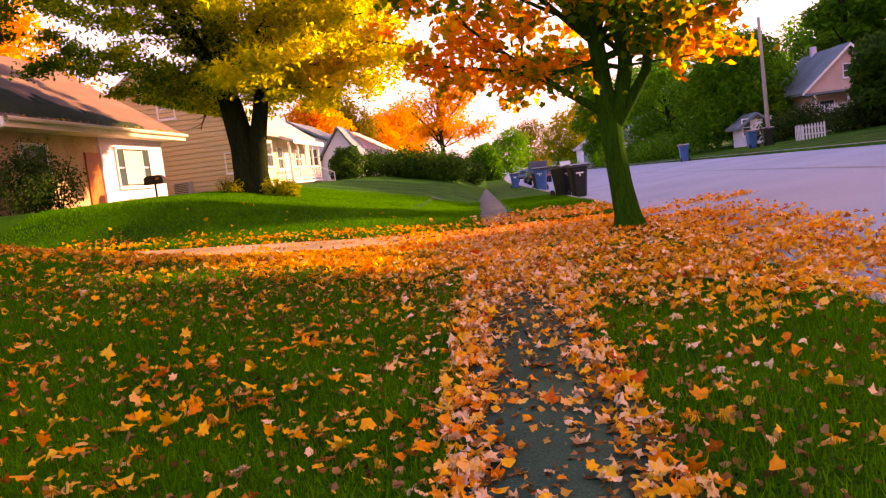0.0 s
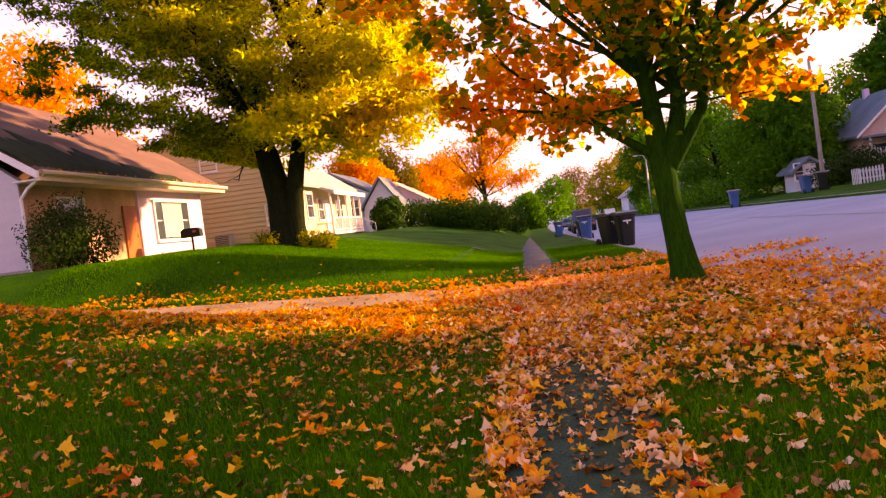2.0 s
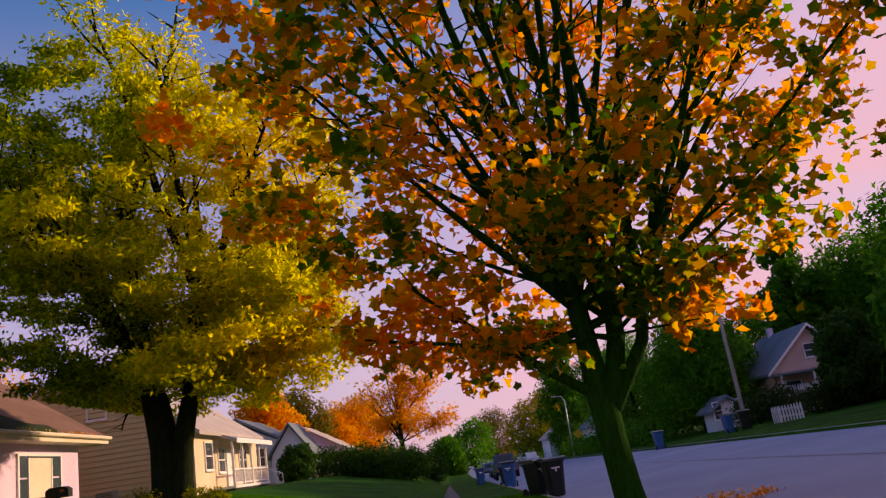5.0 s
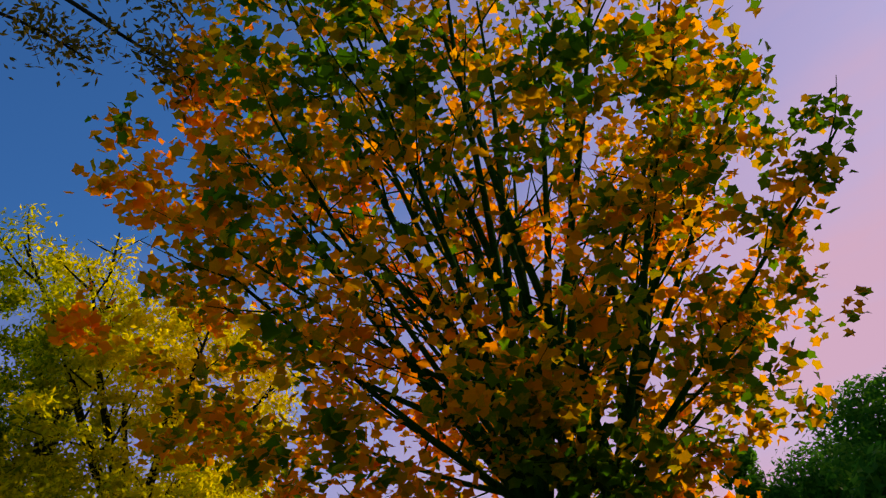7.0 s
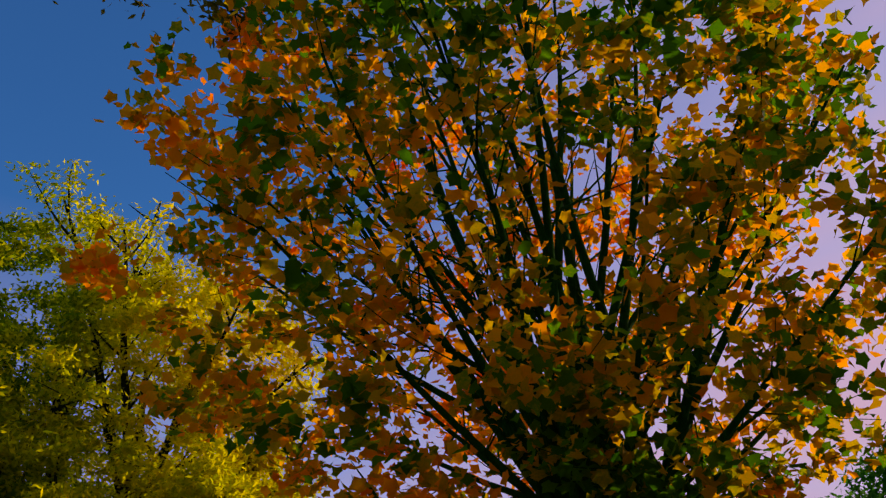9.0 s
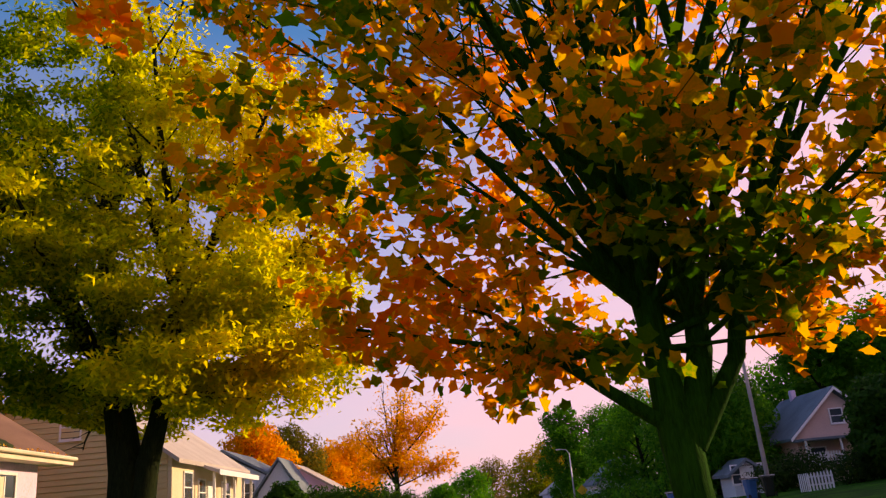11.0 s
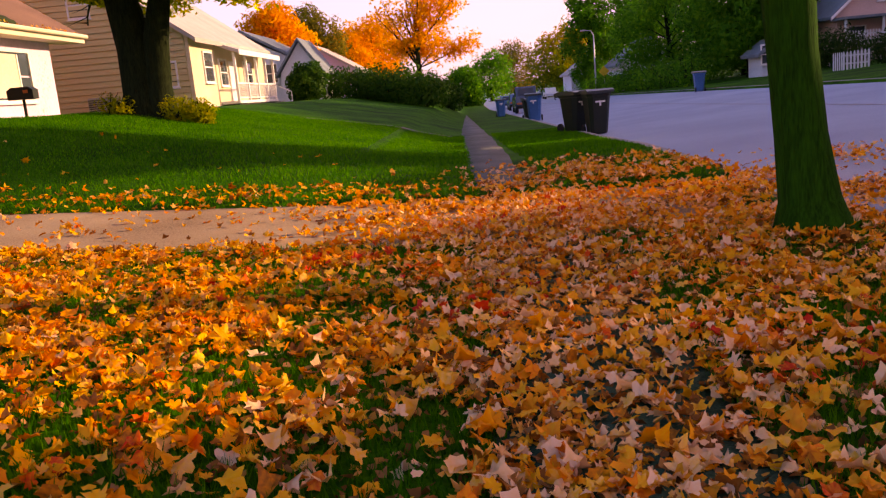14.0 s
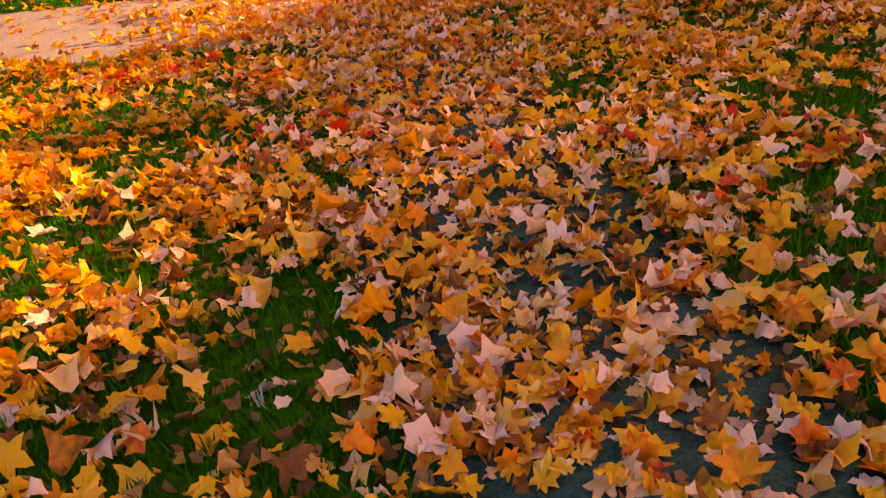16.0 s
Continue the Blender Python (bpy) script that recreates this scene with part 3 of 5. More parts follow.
m_stems = [[(2.39, 13.85, -0.12), (2.38, 13.85, 0.05), (2.36, 13.86, 0.25), (2.31, 13.87, 0.7), (2.26, 13.9, 1.3), (2.24, 13.92, 1.75), (2.2, 13.93, 2.1), (2.18, 13.95, 2.6), (2.13, 13.97, 3.1), (2.04, 14.0, 3.8), (1.9, 14.05, 5.0), (1.82, 14.1, 7.0), (1.8, 14.1, 9.2)],
           [(2.30, 13.9, 1.65), (2.44, 13.9, 2.05), (2.55, 13.92, 2.5), (2.58, 13.95, 3.0), (2.60, 14.0, 4.0), (2.66, 14.1, 6.0), (2.74, 14.2, 8.8)],
           [(2.36, 13.9, 1.65), (2.62, 13.88, 2.05), (2.84, 13.85, 2.4), (2.97, 13.8, 3.0), (3.25, 13.7, 3.8), (3.6, 13.6, 5.2), (3.85, 13.55, 6.8)]]
m_rads = [[0.36, 0.265, 0.205, 0.172, 0.163, 0.175, 0.15, 0.13, 0.125, 0.085, 0.065, 0.045, 0.025], [0.12, 0.12, 0.11, 0.10, 0.085, 0.06, 0.025], [0.09, 0.085, 0.08, 0.08, 0.07, 0.05, 0.025]]
m_limbs = fan([(2.13, 13.95, 2.9), (2.1, 13.97, 3.2), (2.56, 13.92, 2.7), (2.03, 14.0, 3.8), (2.6, 14.0, 3.8), (3.0, 13.8, 3.1)], 44, 22, 80, ellipsoid_reach(MC, MR, (2.2, 13.95, 2.9)), 0.062, 0.22, 3)
m_limbs += fan([(1.62, 13.75, 2.5), (2.1, 13.95, 2.6), (2.5, 13.92, 2.5), (2.95, 13.8, 2.65)], 9, 4, 22, lambda d: 2.7 if d.x < 0.2 else 2.1, 0.04, 0.0, 4)
m_limbs.append((Vector((2.16, 13.9, 1.85)), Vector((-0.85, -0.12, 0.55)), 2.7, 0.065, 0.2))
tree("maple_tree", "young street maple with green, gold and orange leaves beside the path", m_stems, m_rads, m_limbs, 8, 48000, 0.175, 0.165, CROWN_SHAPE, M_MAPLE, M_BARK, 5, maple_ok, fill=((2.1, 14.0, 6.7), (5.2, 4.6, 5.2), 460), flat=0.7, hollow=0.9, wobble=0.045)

# the big ash on the bank
AB = (-6.95, 26.6)
AZ = float(land_z(*AB))
AC, AR = (-8.1, 26.6, 9.0), (7.0, 5.6, 6.4)
a_stems = [[(-7.36, 26.6, AZ - 0.2), (-7.36, 26.6, AZ + 0.1), (-7.34, 26.6, AZ + 0.6), (-7.36, 26.6, AZ + 1.6), (-7.56, 26.6, AZ + 2.8), (-7.85, 26.7, AZ + 4.0), (-8.08, 26.7, AZ + 6.4), (-8.38, 26.8, AZ + 9.5), (-8.48, 26.8, AZ + 12.0)],
           [(-6.98, 26.5, AZ - 0.2), (-6.98, 26.5, AZ + 0.1), (-6.95, 26.5, AZ + 0.7), (-6.84, 26.5, AZ + 1.7), (-6.62, 26.5, AZ + 2.7), (-6.30, 26.5, AZ + 4.2), (-5.98, 26.4, AZ + 7.5), (-5.98, 26.4, AZ + 9.5)]]
a_rads = [[0.72, 0.58, 0.46, 0.41, 0.36, 0.27, 0.20, 0.12, 0.04], [0.50, 0.38, 0.31, 0.28, 0.24, 0.19, 0.12, 0.04]]


def ash_ok(p):
    rel = np.abs((p - np.array(AC)) / np.array(AR)) ** 1.5
    gap = np.sin(p[:, 0] * 1.5 + 1.0) * np.sin(p[:, 2] * 1.7 + p[:, 1]) > 0.86
    low = p[:, 2] > 3.7 + 0.05 * np.abs(p[:, 0] + 7.0) + 0.24 * np.maximum(-7.8 - p[:, 0], 0)
    skirt = (((p - np.array([-3.4, 26.3, 4.9])) / np.array([3.0, 3.0, 1.9])) ** 2).sum(1) < 1
    return (skirt & (p[:, 2] > 3.1)) | ((rel ** 2).sum(1) < 1.15 + 0.7 * ((p[:, 2] < 7.2) & (p[:, 0] > -6.5))) & low & ~gap


a_limbs = fan([(-7.7, 26.65, AZ + 3.6), (-6.3, 26.5, AZ + 3.6), (-8.0, 26.7, AZ + 5.6), (-6.1, 26.45, AZ + 5.6), (-8.3, 26.75, AZ + 8.0)], 30, 0, 75, lambda d: min((6.6 if d.x < 0 else 5.0) if d.z < 0.5 else 9.0, ellipsoid_reach(AC, AR, (-7.2, 26.6, AZ + 4.5))(d)), 0.15, 0.2, 11)
a_limbs += fan([(-6.3, 26.5, AZ + 3.4), (-7.6, 26.6, AZ + 3.4)], 14, -4, 14, lambda d: 3.9, 0.10, -0.10, 12)
a_limbs += fan([(-6.1, 26.45, AZ + 4.4), (-6.05, 26.45, AZ + 5.4)], 10, 2, 16, lambda d: 4.6, 0.08, -0.30, 13, -60, 60)
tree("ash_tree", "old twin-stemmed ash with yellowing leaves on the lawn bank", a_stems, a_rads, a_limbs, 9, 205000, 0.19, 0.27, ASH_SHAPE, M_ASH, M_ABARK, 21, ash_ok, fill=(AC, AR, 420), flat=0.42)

# ---- simple house builder ----
def window(parent, x, y, z, w, h, face, frame=M_WTRIM, depth=0.06, mullion=True):
    """A window with frame, sill and panes. face: 'x' looks to +x, 'y' looks to -y."""
    root = new("window")
    root.parent = parent
    root.matrix_basis = pose(x, y, z, 0, 0, 0 if face == "y" else 90)
    f = 0.08
    bm = bmesh.new()
    for a in ((-w / 2 - f, w / 2 + f, h / 2, h / 2 + f), (-w / 2 - f, w / 2 + f, -h / 2 - f, -h / 2), (-w / 2 - f, -w / 2, -h / 2, h / 2), (w / 2, w / 2 + f, -h / 2, h / 2)):
        box(a[0], a[1], -depth, 0.02, a[2], a[3], 0, bm)
    if mullion:
        box(-w / 2, w / 2, -depth * 0.7, 0.02, -0.03, 0.03, 0, bm)
    part("window_frame", bm, frame, root)
    part("pane", box(-w / 2, w / 2, -0.015, 0.0, 0.03, h / 2), M_GLASS, root)
    part("pane", box(-w / 2, w / 2, -0.015, 0.0, -h / 2, -0.03), M_GLASS, root)
    part("sill", box(-w / 2 - 0.12, w / 2 + 0.12, -depth - 0.05, 0.0, -h / 2 - f - 0.05, -h / 2 - f), frame, root)
    return root


BASE = 1.25
# house with the low hip roof
h1 = thing("house", (-13.0, 22.2, BASE), "low white and stone bungalow with a brown hip roof", "house")
L1, D1, H1 = 11.4, 9.0, 2.62
bm = box(-D1, 0, 0, L1, -0.4, H1)
part("wall", bm, M_BRICK, h1, "pale pinkish stone front wall")
part("front_panel", box(0.003, 0.10, 6.15, L1 + 0.01, -0.1, H1 - 0.003), M_WHITE, h1, "smooth white wall panel round the window")
ov = 0.75
RR = H1 + 3.5
# near gable takes the shade-coloured white, the far one the plain white
part("gable", prism([(-D1, H1), (0, H1), (-D1 / 2, RR - 0.12)], 0.0, 0.25), M_WHITE_SHADE, h1, "white gable end with lilac shade in its colour")
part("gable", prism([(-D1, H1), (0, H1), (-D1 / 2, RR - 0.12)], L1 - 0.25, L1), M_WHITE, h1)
part("end_wall", box(-D1, -0.01, -0.06, -0.003, 0.25, H1), M_WHITE_SHADE, h1, "white end wall with lilac shade in its colour")
part("plinth", box(-D1, 0.01, -0.10, -0.002, -0.5, 0.248), M_KERB, h1)
for sx in (1, -1):
    pts = [(ov, H1 + 0.02), (-D1 / 2, RR), (-D1 / 2, RR + 0.16), (ov, H1 + 0.18)]
    if sx < 0:
        pts = [(-D1 - p[0], p[1]) for p in pts]
    part("roof", prism(pts, -0.30, L1 + 1.0), M_ROOF1, h1)
bm = bmesh.new()
rows = []
for i in range(46):
    yy = -0.28 + i * 0.2
    wide = (3.3 - 0.33 * yy) * (0.82 + 0.18 * math.sin(yy * 3.1) + 0.10 * math.sin(yy * 8.3 + 1))
    row = []
    for k in range(7):
        u = k / 6 * max(wide, 0.05) / 5.0
        rise = 0.05 * math.sin(math.pi * (0.1 + 0.8 * k / 6)) + 0.02 * math.sin(yy * 9 + k * 2.3)
        row.append(bm.verts.new((ov + (-D1 / 2 - ov) * u, yy, H1 + 0.18 + (RR - 0.02 - H1) * u + rise + (-0.05 if k in (0, 6) else 0.012))))
    rows.append(row)
for ra, rb in zip(rows, rows[1:]):
    for k in range(6):
        bm.faces.new((ra[k], ra[k + 1], rb[k + 1], rb[k]))
bmesh.ops.recalc_face_normals(bm, faces=bm.faces)
part("moss", bm, M_MOSS, h1, "dark green moss along the lower roof", smooth=True)
part("fascia", box(ov - 0.02, ov + 0.05, -0.32, L1 + 1.02, H1 - 0.10, H1 + 0.17), M_TRIM, h1, "cream fascia board")
bm = bmesh.new()
tube(bm, [(ov + 0.12, -0.34, H1 + 0.12), (ov + 0.12, L1 + 1.04, H1 + 0.10)], [0.07, 0.07], 8)
part("gutter", bm, M_TRIM, h1)
bm = bmesh.new()
tube(bm, [(ov + 0.10, -0.2, H1 + 0.06), (0.3, -0.12, H1 - 0.25), (0.06, -0.10, H1 - 0.5), (0.06, -0.10, 0.0), (0.35, -0.3, -0.15)], [0.045] * 5, 8)
part("downpipe", bm, M_WTRIM, h1)
part("soffit", box(0.005, ov - 0.03, -0.28, L1 + 0.98, H1 - 0.08, H1 - 0.03), M_TRIM, h1)
part("barge_board", prism([(ov, H1 - 0.06), (-D1 / 2, RR - 0.06), (-D1 / 2, RR + 0.14), (ov, H1 + 0.16)], -0.345, -0.305), M_WTRIM, h1)
window(h1, -1.7, -0.065, 1.55, 0.9, 1.3, "y", M_WTRIM, 0.06)
pw = window(h1, 0.11, 8.6, 1.48, 2.7, 1.35, "x", M_WTRIM, 0.06, False)
part("blind", box(-0.72, 0.72, -0.028, -0.017, -0.62, 0.62), M_TRIM, pw, "drawn cream blind")
part("mullion", box(-0.78, -0.72, -0.05, -0.002, -0.625, 0.625), M_WTRIM, pw)
part("mullion", box(0.72, 0.78, -0.05, -0.002, -0.625, 0.625), M_WTRIM, pw)
window(h1, 0.02, 2.2, 1.60, 1.3, 1.1, "x", M_WTRIM, 0.06)
dr = part("door", box(0.005, 0.07, 5.15, 6.05, 0.20, 2.0, 0.01), M_DOOR, h1, "red-brown front door")
part("handle", box(0.075, 0.11, 5.90, 5.97, 0.95, 1.02, 0.008), M_METAL, dr)
part("step", box(0.12, 1.3, 5.0, 9.2, -0.5, 0.26, 0.03), M_STONE, h1, "stone front stoop")
part("step", box(1.31, 1.9, 6.6, 9.2, -0.5, 0.10, 0.03), M_STONE, h1)

g1 = np.random.default_rng(44)
gn = 90
tagged(scatter("gutter_leaves", MAPLE_SHAPE, np.stack([-13.0 + ov + g1.uniform(-0.25, 0.14, gn), 22.2 + g1.uniform(0.5, L1 + 0.6, gn), np.full(gn, BASE + H1 + 0.21)], -1) + np.array([0, 0, 1.0]) * g1.uniform(0, 0.05, (gn, 1)), g1.uniform(0.06, 0.12, gn),
               g1.normal(0, 0.4, (gn, 3)) + np.array([0.4, 0, 1.0]), g1.uniform(0, 6.28, gn), g1.uniform(-1, 1, gn), M_WARM, crumple=0.05), "dry orange leaves caught along the bungalow's gutter", "fallen leaves", kind="stuff")

# house with tan clapboards
h2 = thing("house", (-12.0, 44.0, BASE), "tan clapboard house with street front coloured as sunlit and white porch", "house")
W2, L2, H2, R2 = 11.0, 13.0, 3.45, 8.6
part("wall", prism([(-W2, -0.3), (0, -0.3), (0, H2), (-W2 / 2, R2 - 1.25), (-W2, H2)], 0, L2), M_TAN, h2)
# street side painted lighter than the tan end wall, as if sunlit
part("street_wall", box(0.003, 0.06, 0.05, L2 - 0.05, -0.2, H2 - 0.02), M_LIT_SIDING, h2, "street wall in a paler cream that stands for sunlight")
for sx, nm in ((1, "roof"), (-1, "roof")):
    a, b = (0.5, H2 - 0.42), (-W2 / 2, R2 - 1.2)
    pts = [a, b, (b[0], b[1] + 0.2), (a[0], a[1] + 0.2)]
    if sx < 0:
        pts = [(-W2 - p[0], p[1]) for p in pts]
    part(nm, prism(pts, -0.35, L2 + 0.35), M_ROOF3, h2)
window(h2, -4.55, -0.02, 5.05, 0.85, 1.05, "y")
window(h2, -1.15, -0.02, 1.75, 1.0, 1.0, "y")
window(h2, 0.07, 2.3, 2.05, 1.2, 1.3, "x")
window(h2, 0.07, 9.2, 1.85, 1.6, 1.2, "x")
window(h2, 0.07, 4.6, 1.85, 1.1, 1.2, "x")
d2 = part("door", box(0.062, 0.12, 5.6, 6.5, 0.45, 2.45, 0.01), M_WTRIM, h2, "white front door")
part("handle", box(0.125, 0.16, 6.33, 6.4, 1.4, 1.47, 0.008), M_METAL, d2)
part("corner_board", box(-0.10, 0.075, -0.03, 0.10, -0.2, H2 - 0.05), M_LIT_SIDING, h2)
porch = new("porch")
porch.parent = h2
part("deck", box(0.08, 1.0, 3.7, 11.8, 0.28, 0.42, 0.01), M_WTRIM, porch)
# plain dark box in place of the shade below the deck
part("under_deck_shade", box(0.1, 0.94, 3.75, 11.75, -0.35, 0.28), M_DARK, porch, "dark box that stands for the shade under the porch")
part("porch_roof", prism([(0.07, H2 - 0.35), (1.25, H2 - 0.78), (1.25, H2 - 0.62), (0.07, H2 - 0.17)], 3.5, 12.1), M_ROOF3, porch)
part("fascia", box(1.255, 1.30, 3.5, 12.1, H2 - 0.86, H2 - 0.60), M_WTRIM, porch)
for y in (3.8, 5.8, 7.8, 9.8, 11.65):
    part("post", box(0.86, 0.98, y - 0.06, y + 0.06, 0.42, H2 - 0.72), M_WTRIM, porch)
part("rail", box(0.88, 0.95, 3.87, 11.6, 1.22, 1.30), M_WTRIM, porch)
part("rail", box(0.89, 0.94, 3.87, 11.6, 0.52, 0.58), M_WTRIM, porch)
bal = bmesh.new()
box(0.90, 0.93, -0.015, 0.015, 0.58, 1.22, 0, bal)
first = part("baluster", bal, M_WTRIM, porch)
for i in range(42):
    y = 3.98 + i * 0.18
    ob = first if i == 0 else new("baluster", first.data)
    ob.parent = porch
    ob.location = (0, y, 0)
for k in range(3):
    part("step", box(1.02 + 0.3 * k, 1.31 + 0.3 * k, 11.0, 12.0, -0.3, 0.27 - 0.16 * k, 0.01), M_KERB, porch)
bm = bmesh.new()
tube(bm, [(1.0, 11.0, 1.25), (2.0, 11.0, 0.75), (2.0, 11.0, -0.25)], [0.03] * 3, 6)
part("handrail", bm, M_WTRIM, porch)
# clapboards of the south wall
me = bpy.data.meshes.new("board")
b = prism([(0, 0), (0.075, 0), (0.050, 0.225), (0, 0.225)], 0, 1, "x")
b.to_mesh(me)
b.free()
me.materials.append(M_TAN)
for i in range(27):
    z = -0.1 + i * 0.26
    half = W2 / 2 if z < H2 - 0.2 else W2 / 2 * max(0, (R2 - 1.3 - z - 0.2) / (R2 - 1.3 - H2))
    if half < 0.3:
        break
    ob = new("board", me)
    ob.parent = h2
    ob.matrix_basis = Matrix.Translation((-W2 / 2 + half - 0.11, -0.003, z)) @ Matrix.Diagonal((-(2 * half - 0.15), -1, 1, 1))

# pale blue house
h3 = thing("house", (-11.0, 64.0, BASE - 0.1), "pale blue-white house with dark gabled roof", "house")
part("wall", prism([(-7.5, -0.3), (0, -0.3), (0, 3.0), (-0.4, 3.1), (-3.9, 4.9), (-7.5, 3.0)], 0, 9), M_BLUEW, h3)
part("roof", prism([(0.35, 2.75), (-3.9, 5.15), (-3.9, 5.35), (0.35, 2.95)], -0.3, 9.3), M_ROOF2, h3)
part("roof", prism([(-8.0, 2.75), (-3.9, 5.15), (-3.9, 5.35), (-8.0, 2.95)], -0.3, 9.3), M_ROOF2, h3)
part("front_gable", prism([(-1.3, -0.3), (1.4, -0.3), (1.4, 2.2), (0.1, 4.15), (-1.3, 2.2)], -0.9, 4.0), M_BLUEW, h3, "pale gabled wing with a sharp peak")
part("roof", prism([(-1.6, 1.95), (0.1, 4.25), (0.1, 4.45), (-1.6, 2.15)], -1.2, 4.2), M_ROOF2, h3)
part("roof", prism([(1.7, 1.95), (0.1, 4.25), (0.1, 4.45), (1.7, 2.15)], -1.2, 4.2), M_ROOF2, h3)
window(h3, -2.3, -0.02, 2.3, 1.1, 1.2, "y")
# white house beyond it
h4 = thing("house", (-9.5, 82.0, BASE - 0.2), "white house with pale shingled roof behind the hedge", "house")
part("wall", prism([(-8, -0.3), (0, -0.3), (0, 2.8), (-4, 5.2), (-8, 2.8)], 0, 10), M_WHITE, h4)
part("roof", prism([(0.4, 2.5), (-4, 5.2), (-4, 5.4), (0.4, 2.7)], -0.3, 10.3), M_ROOF3, h4)
part("roof", prism([(-8.4, 2.5), (-4, 5.2), (-4, 5.4), (-8.4, 2.7)], -0.3, 10.3), M_ROOF3, h4)
window(h4, 0.02, 3, 1.5, 1.2, 1.1, "x")

# house across the street
RZ = float(land_z(26.0, 62.0))
h5 = thing("house", (24.1, 62.0, RZ - 0.1), "rose-coloured gabled house with blue-grey roof behind shrubs", "house")
part("wall", prism([(0.0, -0.4), (6.1, -0.4), (6.1, 3.2), (3.05, 5.95), (0.0, 3.2)], 0, 8), M_PINK, h5)
for sx in (1, -1):
    for nm, m5, y0, y1, dz in (("roof", M_ROOF2, -0.5, 8.4, 0.0), ("barge_board", M_WTRIM, -0.56, -0.51, -0.06)):
        pts = [(-0.55, 2.85), (3.05, 6.08), (3.05, 6.28), (-0.55, 3.05)]
        part(nm, prism([((p[0] if sx > 0 else 6.1 - p[0]), p[1] + dz) for p in pts], y0, y1), m5, h5)
part("chimney", box(2.75, 3.15, 5.6, 6.0, 5.6, 6.8, 0.02), M_WHITE, h5)
part("porch_roof", prism([(-0.4, 2.75), (4.4, 2.75), (4.4, 2.9), (-0.4, 2.9)], -2.0, -0.05), M_ROOF2, h5)
for x in (-0.2, 2.1, 4.2):
    part("post", box(x - 0.06, x + 0.06, -1.85, -1.73, 1.2, 2.75), M_WTRIM, h5)
window(h5, 1.3, -0.02, 1.7, 1.0, 1.2, "y")
window(h5, 3.05, -0.02, 4.3, 0.8, 0.9, "y")

# ---- bins ----
def wheelie_bin(at, body, label, turn, group, lean=0.0, s=1.0):
    root = tagged(new("wheelie_bin"), label, "bin", group)
    root.matrix_basis = pose(*at, lean, 0, turn) @ Matrix.Scale(s, 4)
    bm = bmesh.new()
    rings = []
    for z, w, d in ((0.03, 0.20, 0.22), (0.06, 0.22, 0.25), (0.50, 0.255, 0.32), (0.92, 0.29, 0.37), (0.93, 0.315, 0.395), (0.99, 0.32, 0.40)):
        ring = []
        for k in range(16):
            a = 2 * math.pi * (k + 0.5) / 16
            cx, cy = math.cos(a), math.sin(a)
            f = min(0.96 / max(abs(cx), abs(cy)), 1.22)
            ring.append(bm.verts.new((cx * f * w, cy * f * d, z)))
        rings.append(ring)
    for p, q in zip(rings, rings[1:]):
        for k in range(16):
            bm.faces.new((p[k], p[(k + 1) % 16], q[(k + 1) % 16], q[k]))
    bm.faces.new(rings[0][::-1])
    bm.faces.new(rings[-1])
    part("body", bm, body, root)
    lid = part("lid", prism([(-0.42, 1.0), (0.42, 1.0), (0.43, 1.04), (0.25, 1.09), (-0.30, 1.10), (-0.43, 1.06)], -0.33, 0.33, "x"), M_LID, root, "glossy dark lid")
    bm = bmesh.new()
    tube(bm, [(-0.27, 0.44, 0.90), (-0.24, 0.50, 0.96), (0.24, 0.50, 0.96), (0.27, 0.44, 0.90)], [0.018] * 4, 6)
    part("handle", bm, body, root)
    for x in (-0.25, 0.25):
        bm = bmesh.new()
        bmesh.ops.create_cone(bm, cap_ends=True, segments=16, radius1=0.125, radius2=0.125, depth=0.05, matrix=Matrix.Translation((x, 0.30, 0.125)) @ Euler((0, radians(90), 0)).to_matrix().to_4x4())
        part("wheel", bm, M_TYRE, root)
    part("badge", box(-0.12, 0.12, -0.355, -0.33, 0.78, 0.82), M_WTRIM, root, "small pale mark on the front")
    part("badge", box(-0.02, 0.02, -0.35, -0.325, 0.70, 0.78), M_WTRIM, root)
    return root


def rz(x, y):
    return float(road_z(x, y))


wheelie_bin((3.33, 29.2, rz(3.33, 29.2)), M_BLACKP, "black plastic wheelie bin at the kerb", 8, "kerbside bins", 0, 1.06)
wheelie_bin((2.86, 29.95, float(land_z(2.86, 29.95)) - 0.02), M_BLACKP, "black plastic wheelie bin close beside another", 32, "kerbside bins", 0, 1.0)


def small_house(x, y, w, l, h, top, wall, roof, label):
    z = float(land_z(x, y))
    root = thing("house", (x, y, z - 0.2), label, "house")
    part("wall", prism([(-w / 2, -0.3), (w / 2, -0.3), (w / 2, h), (0, top), (-w / 2, h)], 0, l), wall, root)
    part("roof", prism([(-w / 2 - 0.4, h - 0.35), (0, top), (0, top + 0.2), (-w / 2 - 0.4, h - 0.15)], -0.4, l + 0.4), roof, root)
    part("roof", prism([(w / 2 + 0.4, h - 0.35), (0, top), (0, top + 0.2), (w / 2 + 0.4, h - 0.15)], -0.4, l + 0.4), roof, root)
    window(root, -w / 4, -0.02, 1.5, 1.0, 1.1, "y")
    window(root, w / 4, -0.02, 1.5, 1.0, 1.1, "y")
    part("door", box(-0.45, 0.45, -0.06, -0.003, 0.0, 2.0, 0.01), M_WTRIM, root)


